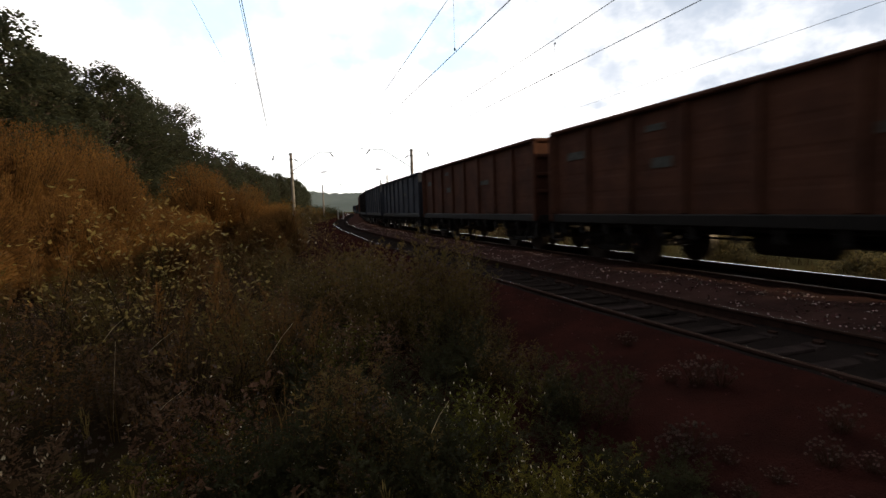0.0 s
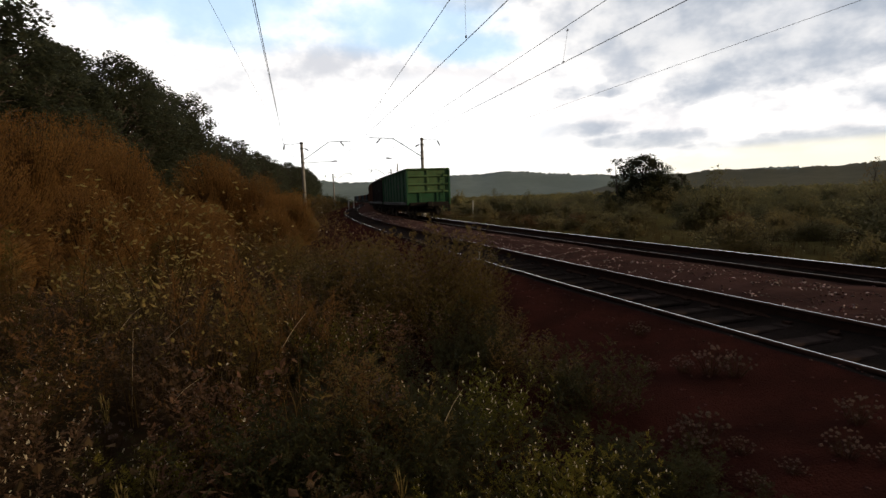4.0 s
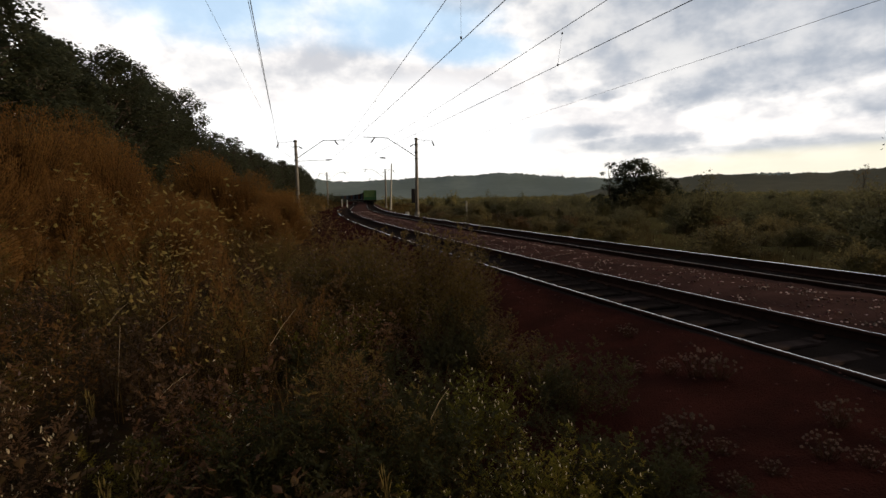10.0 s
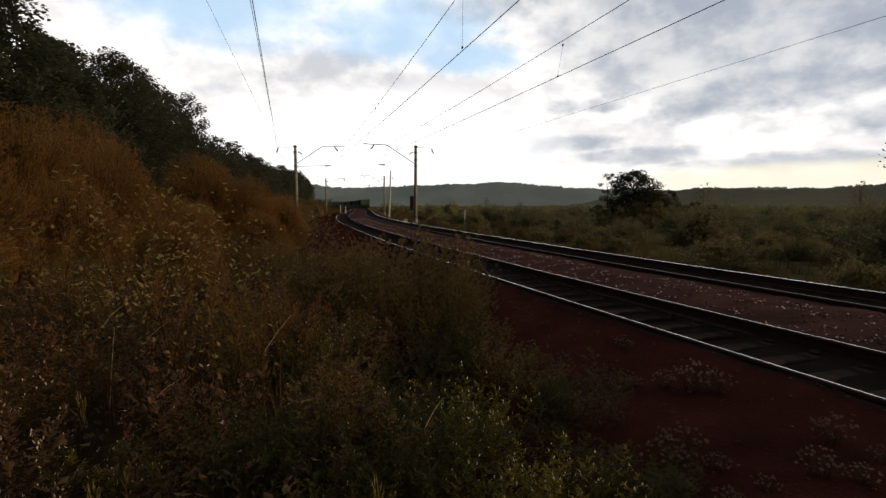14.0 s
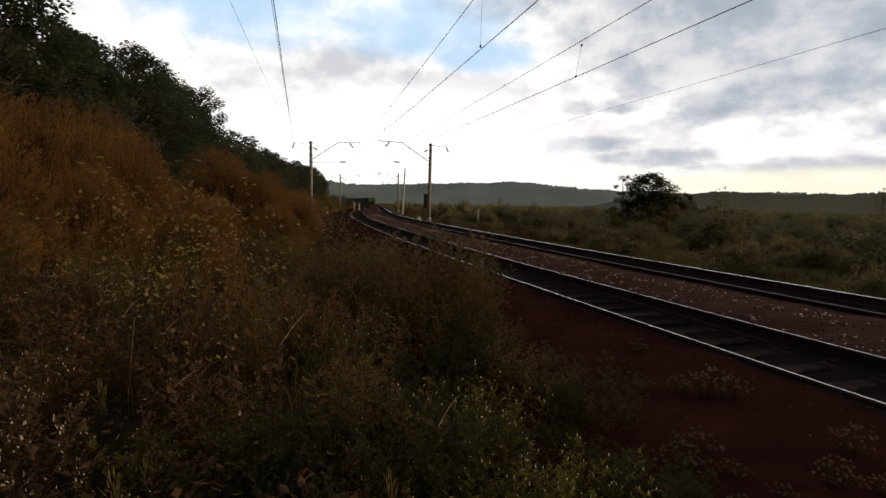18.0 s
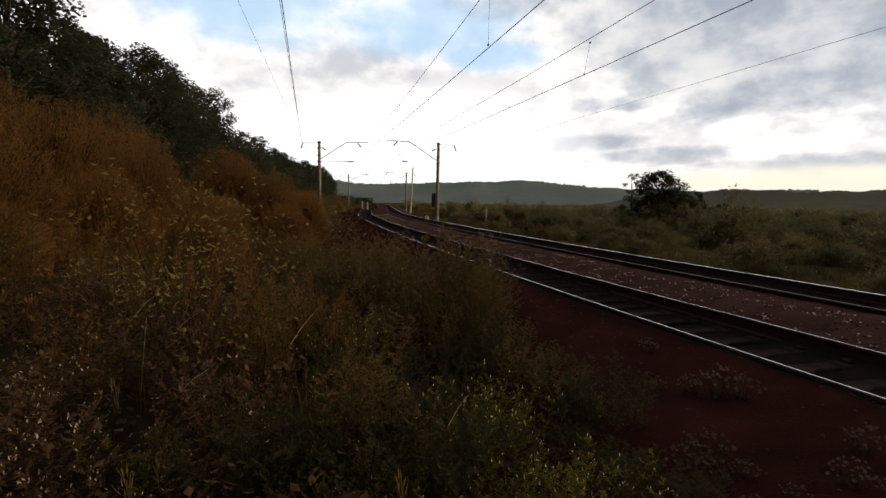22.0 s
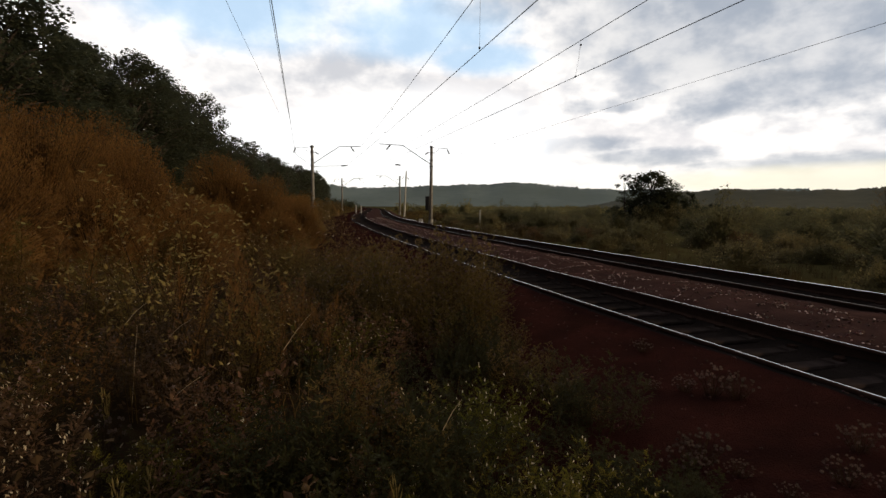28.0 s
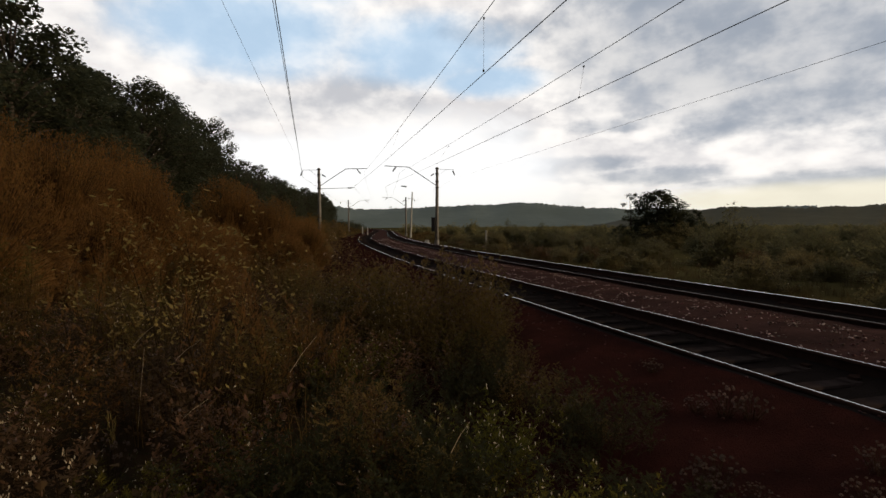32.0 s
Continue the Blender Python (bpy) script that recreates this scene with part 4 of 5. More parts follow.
def add_heart(s, height, radius, base, m, around=12, rings=5):
    """The dense inside of a shrub: a lumpy dome under the outer leaves."""
    n = len(s.v)
    w = [RND.uniform(0, 6.28) for _ in range(4)]
    for i in range(rings + 1):
        e = 1.5 * i / rings
        for k in range(around):
            a = 6.2832 * k / around
            q = 1 + 0.14 * math.sin(3 * a + w[0] + 2 * e) + 0.10 * math.sin(5 * a + w[1]) + 0.08 * math.sin(4 * e + w[2]) + RND.uniform(-0.07, 0.07)
            s.v.append((radius * q * math.cos(e) * math.cos(a), radius * q * math.cos(e) * math.sin(a), base + (height - base) * q * math.sin(e)))
    for i in range(rings):
        for k in range(around):
            j = (k + 1) % around
            s.f.append((n + i * around + k, n + i * around + j, n + (i + 1) * around + j, n + (i + 1) * around + k))
            s.m.append(m)


def frond_bush_soup(height, radius, sprays, leaves):
    """Dense domed shrub of fine rusty twigs: slot 0 stalk, 1 fine leaf."""
    s = Soup()
    lumps = [(aim(RND.uniform(0, 6.28), RND.uniform(0.1, 1.3)), RND.uniform(0.06, 0.16)) for _ in range(7)]
    add_heart(s, height * 0.60, radius * 0.60, 0.0, 1, 18, 8)
    for k in range(sprays):
        a, u = k * 2.39996 + RND.uniform(-0.3, 0.3), (k + 0.5) / sprays
        e = math.asin(0.02 + 0.98 * u)
        d = aim(a, e)
        q = 0.86 + sum(w * max(0.0, d.dot(c)) ** 6 for c, w in lumps) + RND.uniform(-0.07, 0.04)
        tip = Vector((d.x * radius * q, d.y * radius * q, height * 0.06 + d.z * height * q * 0.94))
        root = tip * RND.uniform(0.52, 0.66)
        way = (tip - root).normalized()
        s.tube([root, root.lerp(tip, 0.55) + Vector((0, 0, 0.02)), tip], [0.006, 0.004, 0.0015], 3, 0, cap=False)
        for _ in range(leaves):
            t = RND.uniform(0.25, 1.08)
            b = RND.uniform(0, 6.28)
            o = aim(b, RND.uniform(-0.4, 0.9)) * RND.uniform(0.0, 0.13) * (1.15 - 0.6 * t)
            g = (way + aim(b, 0.5) * 0.7).normalized()
            p = root.lerp(tip, t) + o
            side = g.cross(Vector((RND.uniform(-1, 1), RND.uniform(-1, 1), RND.uniform(-1, 1)))).normalized()
            s.leaf(p, g * RND.uniform(0.035, 0.065), side * 0.0075, 1)
    return s


def feather_soup(height, stems, branches, leaves, leaf_len, leaf_w, spread=0.3, reach=0.24, heads=0, head_r=0.016, lean=0.35):
    """Upright branching weed: slots 0 stalk, 1 leaf on side branches, 2 seed heads at the tips."""
    s = Soup()
    for k in range(stems):
        h = height * RND.uniform(0.55, 1.0)
        turn = k * 2.39996 + RND.uniform(-0.6, 0.6)
        foot = aim(turn, 0) * spread * height * math.sqrt((k + 0.3) / stems) * 0.5
        pts = [p + foot for p in stem_points(h, RND.uniform(0.0, lean), turn, 4, 0.05)]
        r = 0.0016 + 0.0016 * height
        s.tube(pts, [r * (1 - 0.18 * i) for i in range(5)], 3, 0, cap=False)
        for b in range(branches):
            t = 0.12 + 0.88 * (b + RND.random()) / branches
            a = b * 2.39996 + RND.uniform(-0.5, 0.5)
            root = at_path(pts, min(t, 0.999))
            L = height * reach * (1.12 - t) * RND.uniform(0.6, 1.15) + 0.03
            way = aim(a, RND.uniform(0.35, 1.05))
            tip = root + way * L
            s.tube([root, tip], [r * 0.45, r * 0.2], 3, 0, cap=False)
            for i in range(leaves):
                q = (i + RND.random()) / leaves
                w = RND.uniform(0.65, 1.2)
                add_leaf(s, root.lerp(tip, q), a + (0.8 if i % 2 else -0.8) + RND.uniform(-0.4, 0.4), RND.uniform(-0.3, 1.0), leaf_len * w, leaf_w * w, 1)
            if heads and t > 0.45 and RND.random() < 0.4:
                for _ in range(heads):
                    p = tip + Vector((RND.uniform(-1, 1), RND.uniform(-1, 1), RND.uniform(-0.2, 1))) * 0.018
                    add_leaf(s, p, RND.uniform(0, 6.28), RND.uniform(0.5, 1.5), head_r * RND.uniform(0.9, 1.6), head_r * 0.55, 2)
    return s


def add_fluff(s, c, r, m, n=26):
    """A round fluffy seed head of short bristles round c."""
    for k in range(n):
        d = aim(k * 2.39996, math.asin(-0.6 + 1.6 * (k + 0.5) / n))
        side = d.cross(Vector((RND.uniform(-1, 1), RND.uniform(-1, 1), RND.uniform(-1, 1)))).normalized()
        s.leaf(c + d * r * 0.2, d * r * RND.uniform(0.6, 0.9), side * r * 0.26, m)


def fluff_soup(height, radius, heads, head_r):
    """Low bushy weed with many round seed heads: slots 0 stalk, 1 withered leaf, 2 fluff."""
    s = Soup()
    for k in range(heads):
        a, q = k * 2.39996 + RND.uniform(-0.4, 0.4), math.sqrt((k + 0.4) / heads)
        tip = aim(a, 0) * radius * q * RND.uniform(0.8, 1.1) + Vector((0, 0, height * (1 - 0.45 * q * q) * RND.uniform(0.65, 1.05)))
        foot = aim(a, 0) * radius * q * 0.3
        mid = foot.lerp(tip, 0.55) + Vector((0, 0, 0.02))
        s.tube([foot, mid, tip], [0.0022, 0.0016, 0.001], 3, 0, cap=False)
        add_fluff(s, tip, head_r * RND.uniform(0.7, 1.15), 2)
        for _ in range(3):
            p = foot.lerp(tip, RND.uniform(0.1, 0.8))
            add_leaf(s, p, RND.uniform(0, 6.28), RND.uniform(-0.5, 0.7), RND.uniform(0.02, 0.04), 0.011, 1)
    return s


def dome_soup(height, radius, clumps, leaves, leaf_len, ragged=0.25):
    """Dense rounded thicket shrub whose leaf clumps cover a dark heart: slots 0 wood, 1 leaf."""
    s = Soup()
    add_heart(s, height * 0.56, radius * 0.58, -0.05, 1, 12, 6)
    for k in range(clumps):
        a, u = k * 2.39996 + RND.uniform(-0.4, 0.4), (k + 0.5) / clumps
        d = aim(a, math.asin(0.02 + 0.97 * u))
        q = 0.80 + RND.uniform(-ragged, ragged) * 0.6 + 0.12 * math.sin(3 * a + 5 * u)
        c = Vector((d.x * radius * q, d.y * radius * q, 0.04 * height + d.z * height * q))
        s.tube([c * 0.55, c * 1.02], [0.012, 0.005], 3, 0, cap=False)
        size = 0.17 * (radius + height) * 0.5 * RND.uniform(0.7, 1.25)
        for _ in range(leaves):
            o = Vector((RND.gauss(0, 1), RND.gauss(0, 1), RND.gauss(0, 0.9))).normalized() * RND.random() ** 0.5 * size
            w = RND.uniform(0.6, 1.2)
            add_leaf(s, c + o, RND.uniform(0, 6.28), RND.uniform(-0.6, 1.0), leaf_len * w, leaf_len * 0.5 * w, 1)
    return s


def set_out(thing, spots, sink=-0.02):
    """Puts a plant and its copies at rows of x, y, size, taller."""
    for i, (x, y, k, tall) in enumerate(spots):
        m = pose(x, y, lift(x, y, sink), 0, 0, (i * 137.5 + x * 60) % 360) @ Matrix.Diagonal((k, k, k * tall, 1))
        (copy_thing(thing, Matrix.Identity(4)) if i else thing).matrix_basis = m


def shrub_soup(height, radius, clumps, leaves, leaf_len, low=0.0, heart=0.0):
    """Leafy shrub: slot 0 stalk, 1 leaf."""
    s = Soup()
    if heart:
        add_heart(s, height * heart, radius * heart, 0.0, 1, 10, 4)
    for _ in range(clumps):
        a, q, u = RND.uniform(0, 6.28), math.sqrt(RND.random()), RND.random()
        z = height * (low + (1 - low) * u)
        wide = radius * math.sqrt(max(0.05, 1 - (2 * (u - 0.42)) ** 2 * 0.75))
        c = aim(a, 0) * q * wide + Vector((0, 0, z))
        if RND.random() < 0.3:
            s.tube([Vector((0, 0, 0)) + aim(a, 0) * 0.05, Vector((0, 0, z * 0.5)) + aim(a, 0) * q * wide * 0.4, c], [0.003 * height, 0.0022 * height, 0.001 * height], 3, 0, cap=False)
        size = 0.16 * height * RND.uniform(0.6, 1.2)
        for _ in range(leaves):
            o = Vector((RND.gauss(0, 1), RND.gauss(0, 1), RND.gauss(0, 0.8))).normalized() * RND.random() ** 0.45 * size
            k = RND.uniform(0.6, 1.2)
            add_leaf(s, c + o, RND.uniform(0, 6.28), RND.uniform(-0.7, 0.9), leaf_len * k, leaf_len * 0.55 * k, 1)
    return s


def tree_parts(height, radius, trunk_r, clumps, leaves, leaf_len, low=0.15, gaps=0.5):
    """Wood and crown of a broad-leaved tree; foliage in separate clumps with gaps between."""
    wood, crown = Soup(), Soup()
    top = Vector((RND.uniform(-0.4, 0.4), RND.uniform(-0.4, 0.4), height * 0.86))
    trunk = [Vector((0, 0, -0.4)), Vector((0.05, 0, height * 0.25)), Vector((top.x * 0.5, top.y * 0.5, height * 0.55)), top]
    wood.tube(trunk, [trunk_r * 1.25, trunk_r, trunk_r * 0.65, trunk_r * 0.15], 8, 0)
    for i in range(clumps):
        u = (i + RND.random()) / clumps
        z = height * (low + (0.97 - low) * u)
        wide = radius * (math.sin(math.pi * min(1, 0.16 + 0.80 * u)) ** 0.7)
        a, q = i * 2.39996 + RND.uniform(-0.5, 0.5), RND.uniform(0.45, 1.0)
        c = aim(a, 0) * wide * q + Vector((0, 0, z))
        root = at_path(trunk, max(0.15, min(0.95, u * 0.85)))
        wood.tube([root, root.lerp(c, 0.5) + Vector((0, 0, 0.12 * radius)), c], [trunk_r * 0.34, trunk_r * 0.2, trunk_r * 0.06], 4, 0, cap=False)
        size = radius * RND.uniform(0.20, 0.36) * (0.75 if u > 0.85 else 1)
        for _ in range(leaves):
            d = Vector((RND.gauss(0, 1), RND.gauss(0, 1), RND.gauss(0, 1))).normalized() * RND.random() ** gaps
            p = c + Vector((d.x * size, d.y * size, d.z * size * 0.75))
            k = RND.uniform(0.6, 1.25)
            add_leaf(crown, p, RND.uniform(0, 6.28), RND.uniform(-0.9, 0.6), leaf_len * k, leaf_len * 0.9 * k, 0)
    return wood, crown


def plant(name, soup, mats, label, category, names=("stalk_tangle", "foliage", "seed_spray")):
    """A plant as one thing: its stalks, its leaves and its pale tips are parts."""
    base = tagged(new(name), label, category, kind="thing")
    for slot, what in enumerate(names):
        pick = [f for f, m in zip(soup.f, soup.m) if m == slot]
        if not pick:
            continue
        used = sorted({i for f in pick for i in f})
        index = {v: i for i, v in enumerate(used)}
        one = Soup()
        one.v = [soup.v[i] for i in used]
        one.f = [tuple(dict.fromkeys(index[i] for i in f)) for f in pick]
        one.m = [0] * len(one.f)
        tagged(part(what, one, mats[slot], base), kind="stuff")
    return base


def lift(x, y, dz=0.0):
    return float(surface_height(x, y)) + dz


def spread_places(n, box, size, seed, keep=None, sink=0.03, lean=0.15):
    r = np.random.RandomState(seed)
    x, y = r.uniform(box[0], box[1], n), r.uniform(box[2], box[3], n)
    d = left_of_line(x, y)
    ok = np.ones(n, bool) if keep is None else keep(x, y, d, r)
    x, y = x[ok], y[ok]
    z = surface_height(x, y) - sink
    k = len(x)
    patchy = 1 + 0.22 * wave(x, y, 2.6, seed + 50)
    return list(zip(x, y, z, patchy * r.uniform(size[0], size[1], k), r.uniform(0, 6.28, k), r.uniform(-lean, lean, k)))


def stuff(name, protos, places, mats, label, category, seed=1):
    ob = new(name, scatter(name, protos, places, mats, seed))
    return tagged(ob, label, category, kind="stuff")


def build_forest():
    kinds = []
    for h, rad, cl, lv, leaf in ((10.5, 3.8, 46, 240, 0.22), (9.0, 3.5, 40, 240, 0.22), (12.0, 4.0, 50, 240, 0.22), (7.5, 3.3, 34, 240, 0.22), (10.5, 3.8, 46, 44, 0.42), (9.0, 3.5, 40, 44, 0.42), (12.0, 4.0, 50, 44, 0.42)):
        wood, crown = tree_parts(h, rad, 0.2, cl, lv, leaf, 0.06, 0.42)
        t = tagged(new("oak_tree"), "dark green broad-leaved tree of the wooded hillside", "tree", "trees of the hillside wood", "thing")
        part("trunk", wood, M_BARK, t)
        part("crown", crown, M_OAK, t)
        kinds.append((t, h))
    r = random.Random(3)
    used = set()
    rows = [(19.0, 17.6, 0.84, 0), (22.0, 19.2, 0.86, 0), (26.5, 18.5, 1.12, 0), (29.5, 20.0, 1.1, 0), (23.0, 21.0, 1.15, 0)]
    for s in np.arange(12, 250, 4.6):          # front of the wood and the ranks behind it
        for rank, (d0, up) in enumerate(((20.0, 0.95), (25.5, 1.0), (31.5, 1.05))):
            if (s > 70 and rank == 2) or (s < 32 and rank == 0):
                continue
            rows.append((s + r.uniform(-1.5, 1.5) + (2.3 if rank % 2 else 0), d0 + r.uniform(-1.5, 1.5) + 3.0 * (1 - min(1, s / 60)), up, rank))
    for i, (s, d, up, rank) in enumerate(rows):
        k = r.choice((0, 0, 1, 2, 3)) if s < 72 and rank < 2 else r.choice((4, 4, 5, 6))
        t, h = kinds[k]
        x, y, _ = (float(v) for v in on_line(s, -d))
        goal = float(np.interp(s, [20, 27, 38, 45, 52, 60, 72, 80, 100, 130, 160, 250], [12.0, 12.0, 13.3, 14.3, 16.0, 16.3, 15.9, 14.4, 12.0, 12.8, 13.8, 13.0]))
        z = lift(x, y, -0.2)
        size = max(0.6, min(1.7, (goal - z) / h * r.uniform(0.84, 1.04) * up))
        wide = min(size, 1.25)
        m = pose(x, y, z, 0, 0, r.uniform(0, 360)) @ Matrix.Diagonal((wide * r.uniform(0.95, 1.2), wide * r.uniform(0.95, 1.2), size, 1))
        if k in used:
            copy_thing(t, Matrix.Identity(4)).matrix_basis = m
        else:
            used.add(k)
            t.matrix_basis = m


def build_gold():
    kinds = []
    for h, rad, fr, lv in ((2.9, 1.8, 820, 50), (2.5, 1.6, 700, 50), (3.2, 1.8, 840, 50)):
        s = frond_bush_soup(h, rad, fr, lv)
        kinds.append(plant("golden_shrub", s, (M_STALK, M_GOLD), "rounded shrub of fine twigs in rusty golden autumn colour", "shrub"))
        tagged(kinds[-1], group="golden shrubs of the slope")
    spots = [(-8.2, 9.6, 0, 0.85, 0.96), (-9.8, 10.4, 2, 0.9, 0.95), (-7.35, 11.2, 1, 0.78, 1.10), (-9.0, 12.8, 2, 0.85, 0.96), (-6.3, 8.7, 1, 0.62, 0.75), (-8.4, 18.4, 0, 0.95, 1.10), (-7.3, 18.8, 1, 0.8, 1.1), (-9.6, 19.4, 1, 0.85, 0.9),
             (-6.6, 20.8, 1, 0.75, 0.85), (-7.2, 14.8, 1, 0.6, 0.6), (-8.4, 15.6, 1, 0.6, 0.62), (-5.9, 11.6, 1, 0.55, 0.62), (-5.7, 16.2, 1, 0.6, 0.62), (-8.4, 24.5, 1, 0.9, 0.9), (-9.4, 28.5, 0, 0.75, 0.75), (-6.6, 6.4, 1, 0.8, 0.85),
             (-8.4, 6.6, 0, 0.9, 0.95), (-10.6, 32.5, 1, 0.9, 0.9), (-5.2, 9.6, 1, 0.5, 0.5), (-6.9, 13.0, 0, 0.5, 0.55)]
    for k, p in enumerate(kinds):
        set_out(p, [(x, y, wide, tall / wide) for x, y, kind, wide, tall in spots if kind == k], -0.05)


def build_weeds():
    """The weedy strip between the slope and the gravel."""
    green = [weed_soup(h, 7, 46, 0.026, 0.013, pale=0.05) for h in (0.5, 0.62, 0.75)]
    dull = [weed_soup(h, 8, 44, 0.032, 0.012, pale=0.025, twig=0.26) for h in (0.7, 0.95, 1.15)]
    dry = [weed_soup(h, 7, 38, 0.032, 0.014, pale=0.02, twig=0.24) for h in (0.65, 0.9, 1.1)]
    grass = [grass_soup(h, 26, 0.12, 0.4) for h in (0.35, 0.5, 0.65)]

    def strip(lo, hi, power=1.0):
        def keep(x, y, d, r):
            edge = 2.9 + 0.35 * wave(x, y, 3.0, 31) - 0.4 * ramp01(y, 12, 30)
            edge = edge + 0.5 * (1 - ramp01(y, 2.5, 6.0))
            near = np.hypot(x, y) > (2.5 if lo > 3.0 else 1.9)
            return (d > np.maximum(lo, edge)) & (d < hi) & near & ((x < -0.15) | (y > 5.6) | (lo < 3.0)) & (wave(x, y, 1.7, int(lo * 10)) > -0.55)
        return keep

    box = (-9, 4, 0.4, 16)
    stuff("weeds", dull, spread_places(300, box, (0.6, 1.0), 5, strip(3.2, 13)), [M_STALK, M_DULL, M_PALE], "tangle of dull olive autumn weeds", "weeds", 3)
    stuff("weeds", dry, spread_places(220, box, (0.6, 1.0), 6, strip(3.4, 13)), [M_STALK, M_DRY, M_PALE], "dry brown weeds with withered leaves", "weeds", 4)
    stuff("weeds", green, spread_places(300, (-5, 4, 0.4, 9), (0.5, 0.9), 7, strip(2.7, 8.5)), [M_STALK, M_DARKMUG, M_PALE], "low green weeds at the edge of the gravel", "weeds", 5)
    stuff("grass", grass, spread_places(800, (-9, 4, 0.5, 18), (0.6, 1.2), 9, strip(2.6, 13)), [M_STALK, M_DULL], "tufts of dry grass among the weeds", "grass", 7)
    far = (-26, 0, 14, 75)
    stuff("weeds", [weed_soup(h, 5, 14, 0.11, 0.04, 0.4, pale=0.03, twig=0.25) for h in (0.8, 1.1, 1.3)], spread_places(1300, far, (0.8, 1.4), 10, strip(2.6, 16)), [M_STALK, M_DULL, M_PALE], "brush and weeds along the line", "weeds", 8)
    stuff("brush", [shrub_soup(1.6, 1.1, 16, 16, 0.16, 0.0, 0.5)], spread_places(380, (-45, -4, 18, 140), (0.7, 1.5), 11, strip(4.0, 21)), [M_STALK, M_DULL], "low brush at the foot of the wooded slope", "brush", 9)

    # feathery weeds in drifts of one kind
    def drift(name, soups, leaf, tip, label, group, n, box, size, seed, keep):
        spots = spread_places(n, box, size, seed, keep)
        for k, soup in enumerate(soups):
            p = plant(name, soup, (M_STALK, leaf, tip), label, "weed")
            tagged(p, group=group)
            set_out(p, [(x, y, w, 1.0) for x, y, z, w, turn, lean in spots[k::len(soups)]])

    edge = strip(3.0, 14)
    drift("olive_weed", [feather_soup(1.0, 8, 17, 9, 0.046, 0.015, 0.5, 0.24, 1, 0.016), feather_soup(0.85, 9, 15, 9, 0.042, 0.016, 0.6, 0.24, 1, 0.016), feather_soup(1.15, 6, 19, 9, 0.05, 0.015, 0.4)], M_OLIVE, M_PALE,
          "bushy olive-brown autumn weed with feathery leaves", "olive weeds of the verge", 230, (-8.5, 0.6, 2.6, 14), (0.65, 1.15), 61, lambda x, y, d, r: edge(x, y, d, r) & (wave(x, y, 2.4, 71) > -0.1))
    drift("rusty_weed", [feather_soup(1.1, 6, 20, 8, 0.040, 0.013, 0.45, 0.18), feather_soup(0.9, 8, 16, 8, 0.040, 0.014, 0.5, 0.2)], M_RUST, M_PALE,
          "tall weed in withered rust-brown leaf", "rusty weeds of the verge", 210, (-8.5, -0.5, 3.0, 14), (0.65, 1.2), 62, lambda x, y, d, r: edge(x, y, d, r) & (wave(x, y, 2.1, 72) > 0.0))
    drift("dark_weed", [feather_soup(0.62, 9, 16, 11, 0.028, 0.010, 0.7), feather_soup(0.5, 9, 15, 11, 0.026, 0.010, 0.8)], M_DARKMUG, M_PALE,
          "low dark green weed with dense leaves", "dark weeds of the verge", 120, (-1.9, 1.2, 2.0, 7), (0.7, 1.2), 63, lambda x, y, d, r: (d > 2.9) & (np.hypot(x, y) > 2.2) & (wave(x, y, 1.6, 73) > -0.1))
    drift("withered_weed", [feather_soup(0.7, 7, 12, 6, 0.040, 0.022, 0.7, 0.26, 2, 0.02)], M_PINK, M_FLUFF,
          "withered pinkish-brown weed with pale seed tufts", "withered weeds of the verge", 150, (-4.8, 0.2, 2.2, 9), (0.6, 1.05), 64, lambda x, y, d, r: edge(x, y, d, r) & (wave(x, y, 1.3, 74) > -0.1))

    # single plants that stand out
    tuft = plant("green_weed", feather_soup(0.72, 14, 16, 12, 0.030, 0.011, 0.75, 0.24, 1, 0.020), (M_STALK, M_MUG, M_PALE), "bushy yellow-green weed with upright pale seed tips", "weed")
    tagged(tuft, group="green weeds beside the gravel")
    set_out(tuft, [(0.50, 2.45, 0.85, 1.0), (0.72, 2.62, 0.78, 0.95), (0.30, 2.55, 0.8, 0.95), (0.13, 3.35, 0.95, 1.05), (0.30, 3.55, 0.85, 1.0), (-0.25, 2.3, 0.62, 0.9), (-0.42, 2.5, 0.6, 0.9), (-1.25, 4.9, 0.95, 1.0), (-1.05, 5.3, 0.9, 1.0), (-1.45, 3.1, 0.7, 0.9), (-1.75, 2.75, 0.7, 0.9), (-1.0, 2.2, 0.5, 0.9), (0.9, 2.4, 0.55, 0.9)])
    low = plant("dark_weed", feather_soup(0.34, 11, 13, 11, 0.026, 0.010, 1.1, 0.34), (M_STALK, M_DARKMUG, M_PALE), "low dark green weed spreading on the gravel", "weed")
    tagged(low, group="dark weeds of the verge")
    set_out(low, [(1.02, 2.75, 1.0, 0.9), (1.22, 2.62, 0.95, 0.8), (1.35, 2.9, 0.8, 0.8), (0.98, 3.05, 0.9, 0.9), (1.1, 2.35, 0.9, 0.8), (0.75, 3.6, 0.9, 0.9), (0.85, 4.1, 0.8, 0.8), (1.5, 2.5, 0.7, 0.8)])
    clump = plant("tall_weed", feather_soup(1.35, 10, 20, 10, 0.050, 0.017, 0.5, 0.2, 3, 0.024, 0.2), (M_STALK, M_OLIVE, M_FLUFF), "tall bushy brown-green weed with fluffy tips at the track's edge", "weed")
    tagged(clump, group="tall weeds at the track's edge")
